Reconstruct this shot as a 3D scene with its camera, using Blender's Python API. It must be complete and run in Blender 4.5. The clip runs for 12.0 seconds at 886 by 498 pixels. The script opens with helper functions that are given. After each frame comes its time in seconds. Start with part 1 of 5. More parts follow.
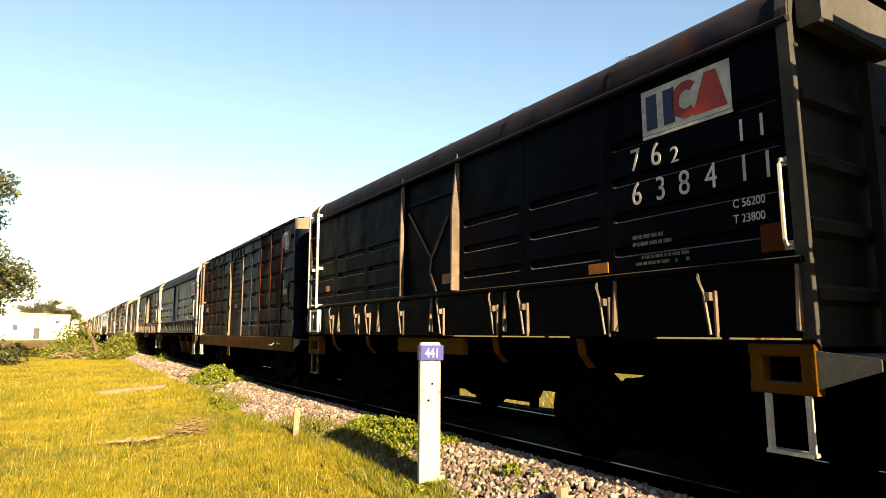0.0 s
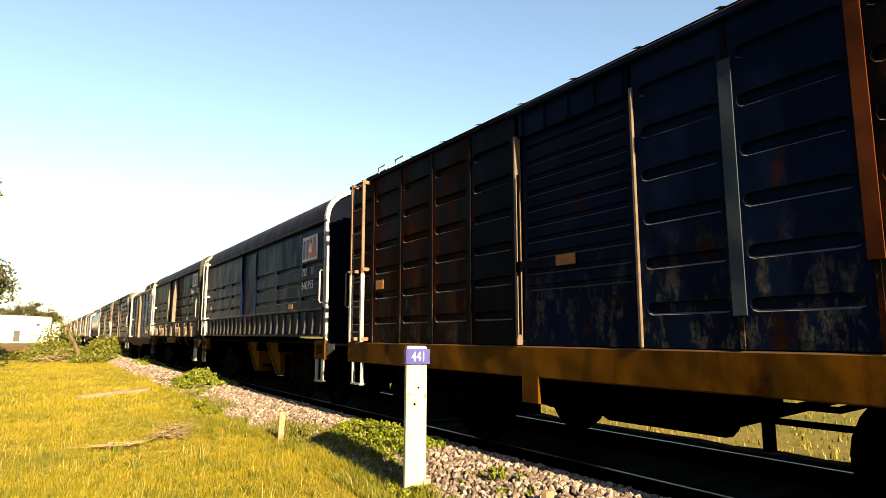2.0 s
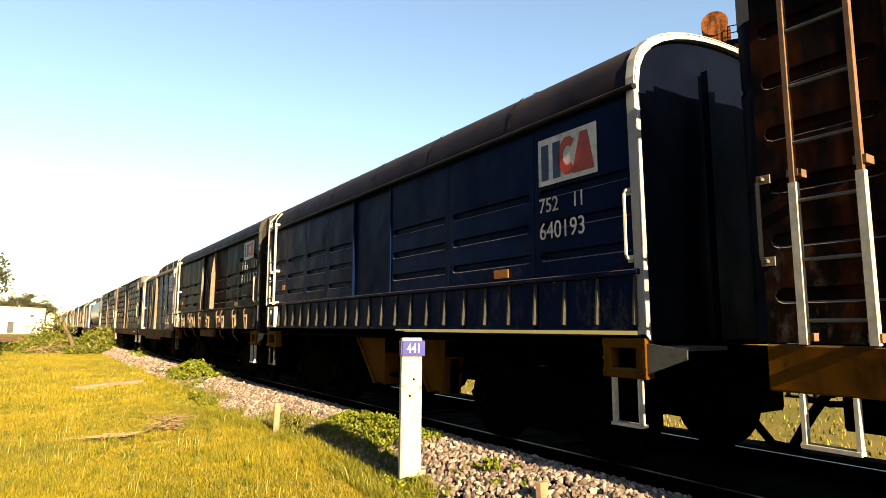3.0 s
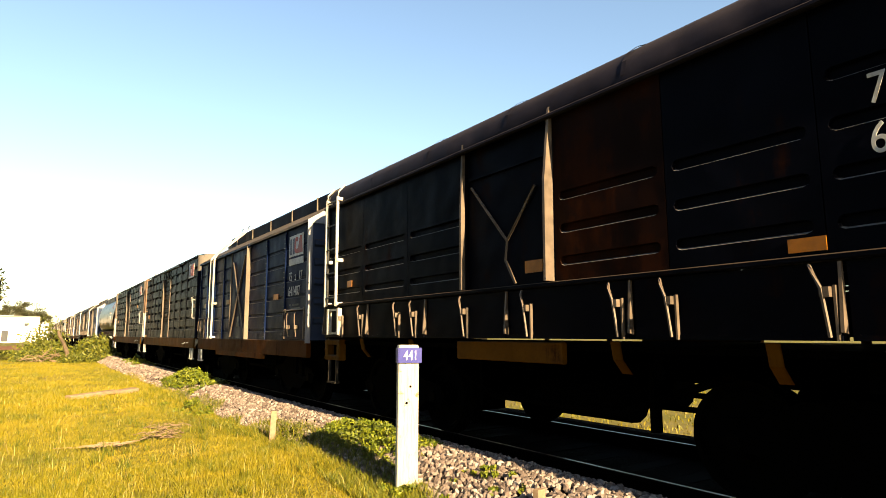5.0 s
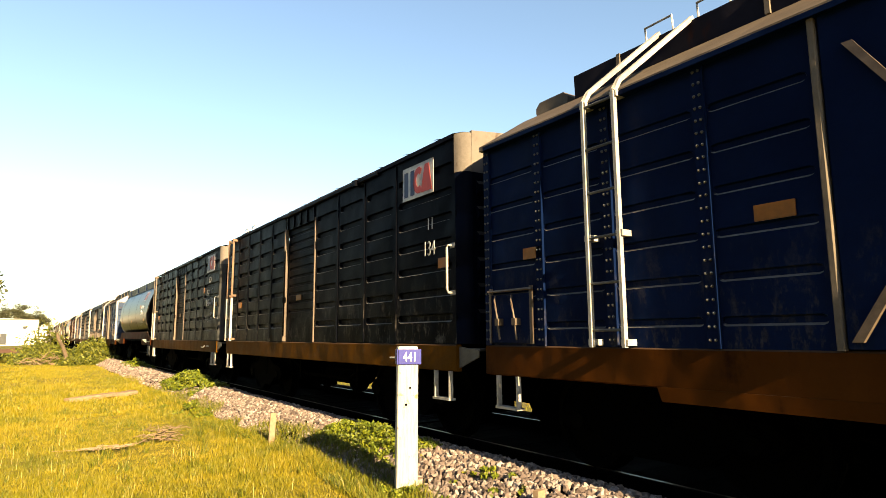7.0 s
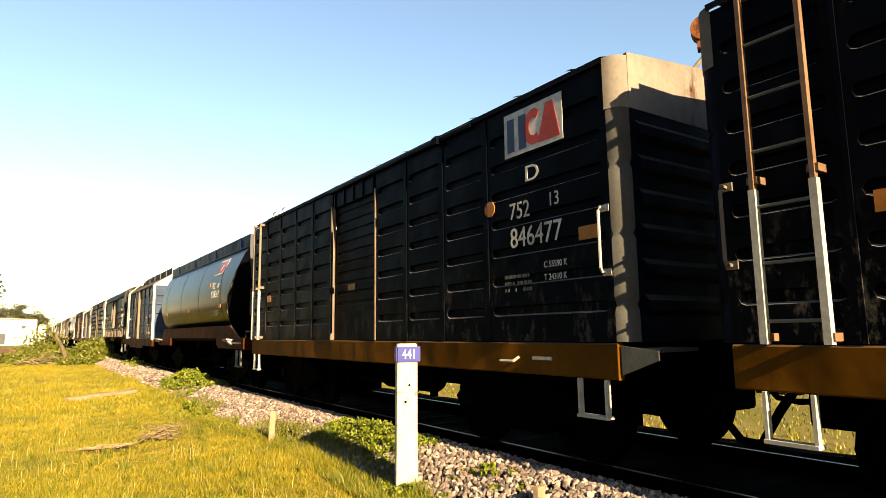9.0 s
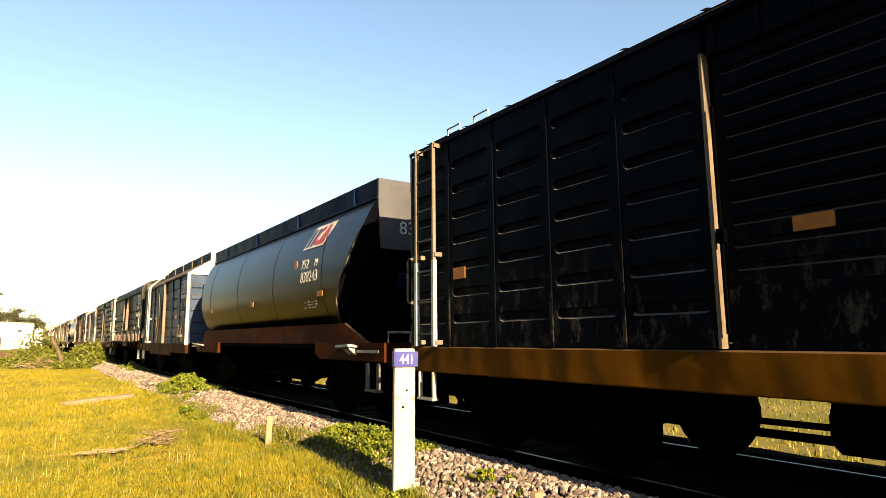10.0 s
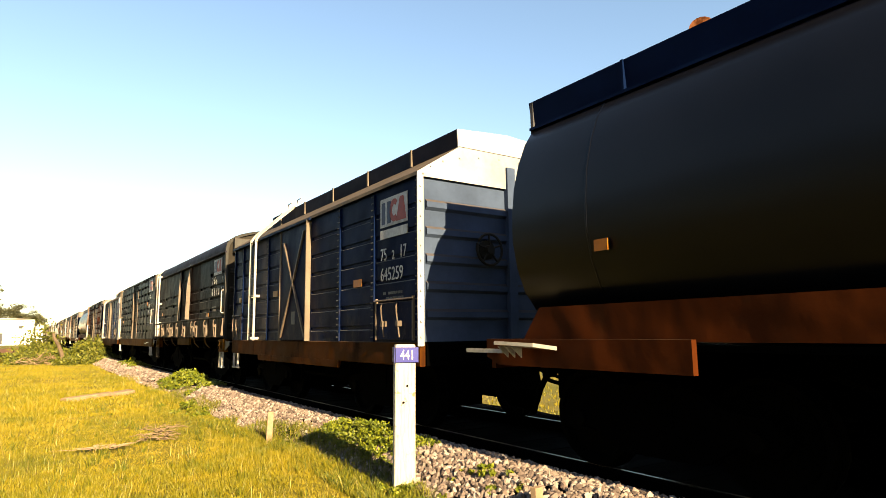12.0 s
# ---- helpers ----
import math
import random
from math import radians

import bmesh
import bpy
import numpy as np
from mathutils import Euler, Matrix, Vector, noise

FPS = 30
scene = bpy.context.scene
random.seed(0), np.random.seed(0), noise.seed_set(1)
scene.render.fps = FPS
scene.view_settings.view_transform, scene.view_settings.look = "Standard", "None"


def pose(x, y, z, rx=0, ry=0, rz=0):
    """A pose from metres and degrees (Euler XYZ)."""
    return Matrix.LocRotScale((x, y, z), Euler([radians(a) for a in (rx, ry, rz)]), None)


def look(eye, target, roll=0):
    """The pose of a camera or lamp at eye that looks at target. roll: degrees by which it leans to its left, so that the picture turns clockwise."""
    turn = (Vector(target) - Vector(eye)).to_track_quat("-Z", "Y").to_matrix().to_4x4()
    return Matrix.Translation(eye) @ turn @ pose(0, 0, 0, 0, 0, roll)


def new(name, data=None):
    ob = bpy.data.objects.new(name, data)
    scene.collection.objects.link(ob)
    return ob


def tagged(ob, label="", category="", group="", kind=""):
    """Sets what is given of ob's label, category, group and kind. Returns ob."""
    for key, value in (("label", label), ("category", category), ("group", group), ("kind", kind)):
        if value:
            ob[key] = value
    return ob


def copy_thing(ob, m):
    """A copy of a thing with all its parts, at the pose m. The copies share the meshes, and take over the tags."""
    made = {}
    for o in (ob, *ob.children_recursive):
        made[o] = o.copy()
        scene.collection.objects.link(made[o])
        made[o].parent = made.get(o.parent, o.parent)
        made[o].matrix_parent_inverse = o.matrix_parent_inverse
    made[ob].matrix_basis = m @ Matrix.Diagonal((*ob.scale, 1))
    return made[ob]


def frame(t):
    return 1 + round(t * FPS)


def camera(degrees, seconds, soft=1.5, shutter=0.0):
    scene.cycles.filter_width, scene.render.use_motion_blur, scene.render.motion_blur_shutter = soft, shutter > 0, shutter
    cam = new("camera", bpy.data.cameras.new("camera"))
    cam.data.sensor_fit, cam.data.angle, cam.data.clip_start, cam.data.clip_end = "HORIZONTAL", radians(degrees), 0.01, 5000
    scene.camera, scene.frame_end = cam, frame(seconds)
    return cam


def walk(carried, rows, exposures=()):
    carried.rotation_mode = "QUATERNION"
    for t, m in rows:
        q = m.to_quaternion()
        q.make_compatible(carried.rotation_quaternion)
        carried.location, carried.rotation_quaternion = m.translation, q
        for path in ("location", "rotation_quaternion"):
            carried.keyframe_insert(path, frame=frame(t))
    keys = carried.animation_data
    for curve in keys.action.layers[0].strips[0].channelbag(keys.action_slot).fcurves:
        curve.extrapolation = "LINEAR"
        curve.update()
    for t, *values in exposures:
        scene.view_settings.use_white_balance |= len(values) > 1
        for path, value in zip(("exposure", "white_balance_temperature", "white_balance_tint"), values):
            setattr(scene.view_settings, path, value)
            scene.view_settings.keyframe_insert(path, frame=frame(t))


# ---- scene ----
# World: rail tops at z = 0, the line runs along +y, the camera stands beside it.
SPEED = 6.663
TRACK_X = 5.49
EYE = (0.0, 0.0, 1.27)

cam = camera(72.2, 12.0, soft=0.7)
PATH = [
    (0.0, -31.80, 7.70, 0.17), (0.5, -32.06, 7.90, 0.15), (1.0, -32.47, 8.19, 0.14), (1.5, -32.81, 7.99, 0.32),
    (2.0, -33.06, 8.04, 0.04), (2.5, -33.17, 7.85, 0.19), (3.0, -33.50, 7.29, -0.07), (5.0, -33.81, 7.93, 0.17),
    (5.5, -33.86, 8.04, 0.17), (6.0, -33.90, 7.96, 0.54), (6.5, -33.96, 7.97, 0.39), (7.0, -33.88, 8.05, 0.39),
    (9.0, -33.97, 7.78, 0.75), (9.5, -33.99, 8.01, 0.63), (10.0, -34.18, 8.25, 0.58), (10.5, -33.98, 8.18, 0.89),
    (11.0, -34.25, 8.11, 0.81), (11.5, -34.71, 8.36, 0.57), (12.0, -34.14, 7.85, 0.64),
]
EXPOSURE, KELVIN, TINT = 2.70, 8650, 10
walk(cam, [(t, pose(*EYE, 90 + pitch, roll, yaw)) for t, yaw, pitch, roll in PATH],
     exposures=[(0.0, EXPOSURE, KELVIN, TINT), (12.0, EXPOSURE, KELVIN, TINT)])

# ---- light: a low sun behind the camera, nearly along the line ----
SUN_EL, SUN_SIDE = 24.0, 2.6
world = bpy.data.worlds.new("sky")
scene.world = world
world.use_nodes = True
wn = world.node_tree
sky = wn.nodes.new("ShaderNodeTexSky")
sky.sky_type = "NISHITA"
sky.sun_disc = False
sky.sun_elevation = radians(SUN_EL)
sky.sun_rotation = radians(180 + SUN_SIDE)
sky.air_density, sky.dust_density, sky.ozone_density = 1.2, 0.6, 4.6
wn.links.new(sky.outputs[0], wn.nodes["Background"].inputs[0])
wn.nodes["Background"].inputs[1].default_value = 0.05
sun_data = bpy.data.lights.new("sun", "SUN")
sun_data.energy, sun_data.angle, sun_data.color = 5.0, radians(0.5), (1.0, 0.83, 0.57)
sun = new("sun", sun_data)
away = Vector((math.sin(radians(SUN_SIDE)) * math.cos(radians(SUN_EL)),
               math.cos(radians(SUN_SIDE)) * math.cos(radians(SUN_EL)), -math.sin(radians(SUN_EL))))
sun.matrix_world = look(Vector((0, 0, 30)) - away * 10, (0, 0, 30))


# ---- materials ----
class Nodes:
    """A short way to write a node material."""

    def __init__(self, name):
        self.m = bpy.data.materials.new(name)
        self.m.use_nodes = True
        self.t = self.m.node_tree
        self.bsdf = self.t.nodes["Principled BSDF"]

    def node(self, kind, **sets):
        n = self.t.nodes.new(kind)
        for key, value in sets.items():
            if key in n.inputs:
                n.inputs[key].default_value = value
        return n

    def link(self, a, b):
        self.t.links.new(a, b)

    def coords(self, scale=(1, 1, 1), shift=True):
        tc = self.t.nodes.new("ShaderNodeTexCoord")
        mp = self.t.nodes.new("ShaderNodeMapping")
        mp.inputs["Scale"].default_value = scale
        self.link(tc.outputs["Object"], mp.inputs["Vector"])
        if shift:
            info = self.t.nodes.new("ShaderNodeObjectInfo")
            mul = self.t.nodes.new("ShaderNodeMath")
            mul.operation = "MULTIPLY"
            mul.inputs[1].default_value = 37.0
            self.link(info.outputs["Random"], mul.inputs[0])
            self.link(mul.outputs[0], mp.inputs["Location"])
        return mp.outputs[0]

    def noise(self, vec, scale, detail=5.0, rough=0.6):
        n = self.node("ShaderNodeTexNoise", Scale=scale, Detail=detail, Roughness=rough)
        self.link(vec, n.inputs["Vector"])
        return n.outputs["Fac"]

    def ramp(self, fac, stops):
        r = self.t.nodes.new("ShaderNodeValToRGB")
        e = r.color_ramp.elements
        while len(e) < len(stops):
            e.new(0.5)
        for el, (p, c) in zip(e, stops):
            el.position = p
            el.color = (*c, 1) if isinstance(c, tuple) else (c, c, c, 1)
        self.link(fac, r.inputs[0])
        return r.outputs[0]

    def mix(self, fac, a, b):
        m = self.t.nodes.new("ShaderNodeMix")
        m.data_type = "RGBA"
        for s, value in ((m.inputs[0], fac), (m.inputs[6], a), (m.inputs[7], b)):
            if isinstance(value, (tuple, float, int)):
                s.default_value = (*value, 1) if isinstance(value, tuple) else value if s == m.inputs[0] else (value, value, value, 1)
            else:
                self.link(value, s)
        return m.outputs[2]

    def bump(self, height, strength=0.3, distance=0.01):
        b = self.node("ShaderNodeBump", Strength=strength, Distance=distance)
        self.link(height, b.inputs["Height"])
        self.link(b.outputs[0], self.bsdf.inputs["Normal"])

    def done(self, color, rough=0.5, metal=0.0, spec=0.5):
        for key, value in (("Base Color", color), ("Roughness", rough), ("Metallic", metal), ("Specular IOR Level", spec)):
            s = self.bsdf.inputs[key]
            if isinstance(value, tuple):
                s.default_value = (*value, 1)
            elif isinstance(value, (float, int)):
                s.default_value = value
            else:
                self.link(value, s)
        return self.m


RUST = ((0.019, 0.0054, 0.002), (0.054, 0.017, 0.0061))


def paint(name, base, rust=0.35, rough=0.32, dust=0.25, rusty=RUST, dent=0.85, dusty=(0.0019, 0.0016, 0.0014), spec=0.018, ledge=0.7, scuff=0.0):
    """Old sheet-metal paint: faded, streaked, rusting, with dents."""
    n = Nodes(name)
    v = n.coords()
    streak = n.noise(n.coords((0.99, 0.99, 0.1125)), 3.0, 6.0, 0.65)
    big = n.noise(v, 0.9, 4.0)
    fine = n.noise(v, 22.0, 6.0, 0.7)
    faded = tuple(min(1, c * 1.6 + 0.0006) for c in base)
    col = n.mix(n.ramp(big, [(0.35, 0.0), (0.7, 1.0)]), base, faded)
    rust_col = n.mix(fine, rusty[0], rusty[1])
    lo = 0.72 - rust * 0.4
    mask = n.ramp(n.mix(0.45, streak, n.noise(v, 2.3, 8.0, 0.7)), [(lo, 0.0), (lo + 0.09, 1.0)])
    col = n.mix(mask, col, rust_col)
    dmask = n.ramp(n.mix(0.5, fine, streak), [(0.45, 0.0), (0.75, dust)])
    col = n.mix(dmask, col, dusty)
    if scuff > 0:
        # knocked and scraped bare along the lower sheets
        xyz = n.t.nodes.new("ShaderNodeSeparateXYZ")
        n.link(n.t.nodes.new("ShaderNodeTexCoord").outputs["Object"], xyz.inputs[0])
        span = n.t.nodes.new("ShaderNodeMapRange")
        for key, value in (("From Min", 2.15), ("From Max", 1.25), ("To Min", 0.0), ("To Max", 1.0)):
            span.inputs[key].default_value = value
        n.link(xyz.outputs["Z"], span.inputs["Value"])
        torn = n.ramp(n.noise(n.coords((3.0, 3.0, 1.3)), 2.4, 9.0, 0.72), [(0.52, 0.0), (0.60, 1.0)])
        both = n.t.nodes.new("ShaderNodeMath")
        both.operation = "MULTIPLY"
        n.link(span.outputs[0], both.inputs[0])
        n.link(torn, both.inputs[1])
        amount = n.t.nodes.new("ShaderNodeMath")
        amount.operation = "MULTIPLY"
        amount.inputs[1].default_value = scuff
        n.link(both.outputs[0], amount.inputs[0])
        col = n.mix(amount.outputs[0], col, n.mix(n.ramp(fine, [(0.35, 0.0), (0.65, 1.0)]), (0.010, 0.009, 0.008), (0.072, 0.066, 0.060)))
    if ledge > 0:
        # sunlit highlight painted pale on whatever faces up
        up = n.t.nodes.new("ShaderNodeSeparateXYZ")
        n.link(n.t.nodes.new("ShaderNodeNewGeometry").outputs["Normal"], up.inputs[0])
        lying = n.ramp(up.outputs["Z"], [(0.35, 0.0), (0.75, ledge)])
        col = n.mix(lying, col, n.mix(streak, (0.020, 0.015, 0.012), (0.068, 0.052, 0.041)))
    n.bump(n.mix(0.03, n.noise(v, 1.9, 1.5, 0.45), fine), dent, 0.05)
    r = n.mix(mask, n.mix(fine, rough, rough + 0.2), 0.75)
    return n.done(col, r, 0.0, spec)


def plain(name, base, rough=0.5, metal=0.0, vary=0.3, scale=12.0, bump=0.15, distance=0.005, spec=0.3):
    n = Nodes(name)
    v = n.coords()
    f = n.noise(v, scale, 6.0, 0.65)
    g = n.noise(v, scale * 0.12, 3.0)
    dark = tuple(c * (1 - vary) for c in base)
    lite = tuple(min(1, c * (1 + vary)) for c in base)
    col = n.mix(n.ramp(n.mix(0.5, f, g), [(0.35, 0.0), (0.65, 1.0)]), dark, lite)
    n.bump(f, bump, distance)
    return n.done(col, rough, metal, spec)


M = {}
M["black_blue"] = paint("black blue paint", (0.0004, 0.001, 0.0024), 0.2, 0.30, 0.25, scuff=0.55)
M["brown_black"] = paint("brown-black paint", (0.0004, 0.0006, 0.0019), 0.40, 0.34, 0.2, ((0.003, 0.0009, 0.0004), (0.013, 0.0037, 0.0015)))
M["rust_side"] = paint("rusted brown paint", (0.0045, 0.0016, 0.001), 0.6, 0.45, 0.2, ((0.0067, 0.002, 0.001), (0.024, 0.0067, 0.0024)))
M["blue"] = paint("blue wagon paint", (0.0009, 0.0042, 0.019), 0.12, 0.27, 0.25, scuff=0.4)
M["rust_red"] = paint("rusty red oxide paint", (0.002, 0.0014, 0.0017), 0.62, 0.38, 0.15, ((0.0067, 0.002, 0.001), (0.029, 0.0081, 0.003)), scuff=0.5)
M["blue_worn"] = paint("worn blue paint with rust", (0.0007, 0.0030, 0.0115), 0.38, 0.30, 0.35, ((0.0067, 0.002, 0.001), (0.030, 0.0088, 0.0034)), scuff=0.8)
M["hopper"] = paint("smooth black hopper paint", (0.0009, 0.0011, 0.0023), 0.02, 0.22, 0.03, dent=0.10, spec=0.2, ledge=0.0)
M["sill"] = paint("orange sill paint", (0.052, 0.0205, 0.0021), 0.38, 0.5, 0.35, ((0.010, 0.003, 0.0014), (0.034, 0.010, 0.0034)))
M["rust_sill"] = paint("rust brown sole bar", (0.034, 0.0105, 0.0016), 0.45, 0.5, 0.3, ((0.008, 0.0022, 0.001), (0.026, 0.0075, 0.0026)))
M["hopper_sill"] = paint("rust orange hopper sill", (0.027, 0.0064, 0.0016), 0.45, 0.5, 0.2)
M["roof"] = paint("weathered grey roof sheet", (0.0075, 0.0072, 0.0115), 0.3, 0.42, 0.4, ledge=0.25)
# sunlit copy of the wagon end paint, for gables, rims and corners
M["end_lit"] = paint("sunlit end paint", (0.155, 0.16, 0.172), 0.08, 0.5, 0.2)
M["hopper_end"] = paint("grey hopper end paint", (0.036, 0.037, 0.044), 0.1, 0.5, 0.2)
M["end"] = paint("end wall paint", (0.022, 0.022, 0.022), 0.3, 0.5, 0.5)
# end corners and boxes, grey as in direct sun
M["end_grey"] = paint("sunlit grey end paint", (0.036, 0.036, 0.036), 0.2, 0.5, 0.4)
M["black_worn"] = paint("worn black paint over brown", (0.0005, 0.0008, 0.0020), 0.30, 0.30, 0.3, ((0.004, 0.0013, 0.0007), (0.016, 0.0055, 0.0025)), scuff=0.8)
# flap wagon ends, darkened for the shadow of the wagon ahead
M["end_dark"] = paint("end wall paint darkened for shade", (0.014, 0.0125, 0.011), 0.3, 0.5, 0.4)
M["rust_strip"] = paint("bright rust streak", (0.041, 0.011, 0.0045), 0.5, 0.6, 0.2)
M["faded"] = paint("faded pale blue paint", (0.017, 0.024, 0.034), 0.35, 0.45, 0.3)
M["stile_tan"] = plain("rust tan ladder paint", (0.086, 0.046, 0.026), 0.6, vary=0.4, scale=12)
# upper end plates, pale as in direct sun
M["end_tan"] = paint("sunlit tan end wall paint", (0.090, 0.079, 0.071), 0.4, 0.55, 0.4)
# the same end paint as it looks in shadow
M["end_shaded"] = paint("end wall paint in shade", (0.024, 0.036, 0.064), 0.10, 0.5, 0.2)
# blue end sheets with the next wagon's shade in the colour
M["end_blue_shaded"] = paint("blue end wall paint darkened by shade", (0.0004, 0.0012, 0.0045), 0.15, 0.4, 0.3)
M["eave"] = paint("pale eave strip", (0.081, 0.068, 0.056), 0.3, 0.5, 0.3)
M["cream"] = plain("cream handrail paint", (0.240, 0.229, 0.210), 0.5, vary=0.3, scale=20)
M["worn_white"] = paint("flaking white paint", (0.270, 0.270, 0.262), 0.75, 0.6, 0.1, ((0.003, 0.0045, 0.009), (0.015, 0.006, 0.0037)))
M["white"] = plain("white stencil paint", (0.330, 0.330, 0.323), 0.6, vary=0.4, scale=14)
M["grey_text"] = plain("faded stencil paint", (0.060, 0.062, 0.062), 0.6, vary=0.3, scale=14)
M["logo_blue"] = plain("logo blue paint", (0.0023, 0.009, 0.038), 0.45)
M["logo_red"] = plain("logo red paint", (0.225, 0.018, 0.006), 0.45)
M["amber"] = plain("amber reflector plate", (0.195, 0.068, 0.006), 0.4, vary=0.3)
M["post_tan"] = plain("pale tan steel", (0.068, 0.050, 0.038), 0.55, vary=0.5, scale=9)
# near-black wheels and gear include the shade beneath the wagons
M["under"] = plain("near-black steel", (0.0003, 0.0003, 0.0003), 0.8, vary=0.4, spec=0.006)
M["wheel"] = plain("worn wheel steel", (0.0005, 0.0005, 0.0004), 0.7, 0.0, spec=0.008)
M["tread"] = plain("chequer plate steel", (0.068, 0.068, 0.068), 0.5, 0.5, scale=40, bump=0.6)
M["rail"] = plain("polished rail steel", (0.075, 0.068, 0.060), 0.35, 0.9, vary=0.2)
# near-black, with the train's shade put into the wood colour
M["sleeper"] = plain("old wooden sleeper in shade", (0.0008, 0.0007, 0.0006), 0.9, scale=18, spec=0.008)
# groove lips that catch the sun, their light put into the colour
M["ledge_lit"] = plain("lit lips of pressed ledges", (0.064, 0.060, 0.058), 0.8, vary=0.5, scale=9)


# ---- mesh building ----


class Geo:
    """Collects simple solids into one mesh."""

    def __init__(self):
        self.v, self.f = [], []

    def face(self, pts):
        k = len(self.v)
        self.v += [tuple(p) for p in pts]
        self.f.append(tuple(range(k, k + len(pts))))

    def box(self, x0, x1, y0, y1, z0, z1, c=0.0):
        """A box; c cuts its edges along the longest side."""
        if c <= 0:
            k = len(self.v)
            self.v += [(x, y, z) for x in (x0, x1) for y in (y0, y1) for z in (z0, z1)]
            self.f += [tuple(k + i for i in q) for q in
                       ((0, 1, 3, 2), (4, 6, 7, 5), (0, 4, 5, 1), (2, 3, 7, 6), (0, 2, 6, 4), (1, 5, 7, 3))]
            return self
        size = (x1 - x0, y1 - y0, z1 - z0)
        axis = size.index(max(size))
        lo, hi = ((x0, y0, z0), (x1, y1, z1))
        a, b = [i for i in range(3) if i != axis]
        ring = [(lo[a] + c, lo[b]), (hi[a] - c, lo[b]), (hi[a], lo[b] + c), (hi[a], hi[b] - c),
                (hi[a] - c, hi[b]), (lo[a] + c, hi[b]), (lo[a], hi[b] - c), (lo[a], lo[b] + c)]
        rings = []
        for s in (lo[axis], hi[axis]):
            pts = []
            for u, w in ring:
                p = [0, 0, 0]
                p[axis], p[a], p[b] = s, u, w
                pts.append(tuple(p))
            rings.append(pts)
        self.loft(rings, closed=True, caps=True)
        return self

    def loft(self, rings, closed=True, caps=False):
        k, n = len(self.v), len(rings[0])
        for r in rings:
            self.v += [tuple(p) for p in r]
        for i in range(len(rings) - 1):
            for j in range(n if closed else n - 1):
                a, b = k + i * n + j, k + i * n + (j + 1) % n
                self.f.append((a, b, b + n, a + n))
        if caps:
            self.f.append(tuple(range(k + n - 1, k - 1, -1)))
            e = k + (len(rings) - 1) * n
            self.f.append(tuple(range(e, e + n)))
        return self

    def tube(self, pts, r, n=6, r1=None):
        """A round bar along points."""
        pts = [Vector(p) for p in pts]
        rings = []
        for i, p in enumerate(pts):
            d = (pts[min(i + 1, len(pts) - 1)] - pts[max(i - 1, 0)]).normalized()
            side = d.cross(Vector((0.3, 0.2, 1)) if abs(d.z) < 0.9 else Vector((1, 0.2, 0))).normalized()
            up = side.cross(d)
            rr = r if r1 is None else r + (r1 - r) * i / max(1, len(pts) - 1)
            rings.append([p + rr * (math.cos(6.28318 * j / n) * side + math.sin(6.28318 * j / n) * up) for j in range(n)])
        return self.loft(rings, True, True)

    def prism(self, pts, shift):
        """A flat outline pushed along shift."""
        return self.loft([[Vector(p) for p in pts], [Vector(p) + Vector(shift) for p in pts]], True, True)

    def mesh(self, name):
        me = bpy.data.meshes.new(name)
        me.from_pydata(self.v, [], self.f)
        bm = bmesh.new()
        bm.from_mesh(me)
        bmesh.ops.recalc_face_normals(bm, faces=bm.faces)
        bm.to_mesh(me)
        bm.free()
        return me


def part(name, geo, material, parent, label="", m=None, smooth=False):
    """One mesh under a thing or a part. geo: a Geo or a mesh to share."""
    if isinstance(geo, Geo):
        me = geo.mesh(name)
        me.materials.append(M[material] if isinstance(material, str) else material)
        if smooth:
            me.shade_smooth()
    else:
        me = geo
    ob = new(name, me)
    ob.parent = parent
    if m is not None:
        ob.matrix_basis = m
    if label:
        ob["label"] = label
    return ob


def thing(name, geo, material, label, category, group="", kind="", m=None, smooth=False):
    return tagged(part(name, geo, material, None, "", m, smooth), label, category, group, kind)


def empty(name, label, category, group="", m=None, kind=""):
    ob = new(name)
    ob.empty_display_size = 0.3
    if m is not None:
        ob.matrix_basis = m
    return tagged(ob, label, category, group, kind)


FACE = Matrix(((0, 0, -1, 0), (-1, 0, 0, 0), (0, 1, 0, 0), (0, 0, 0, 1)))
END = Matrix(((1, 0, 0, 0), (0, 0, -1, 0), (0, 1, 0, 0), (0, 0, 0, 1)))


def lettering(name, text, y, z, height, material, parent, x=-1.497, squeeze=1.0, m=None, lean=None):
    """Painted characters on the side that the camera sees; y, z: where they begin."""
    cu = bpy.data.curves.new(name, "FONT")
    cu.body, cu.size, cu.extrude = text, height / 0.7, 0.002
    ob = bpy.data.objects.new(name, cu)
    me = bpy.data.meshes.new_from_object(ob)
    bpy.data.objects.remove(ob)
    me.materials.append(M[material])
    if m is None:
        m = Matrix.Translation((x, y, z)) @ (lean or Matrix()) @ FACE @ Matrix.Diagonal((squeeze, 1, 1, 1))
    me.transform(m)
    return part(name, me, None, parent)


# ---- wagons: y = 0 at the front end, x = -1.49 the side nearest to the camera ----
HW = 1.49


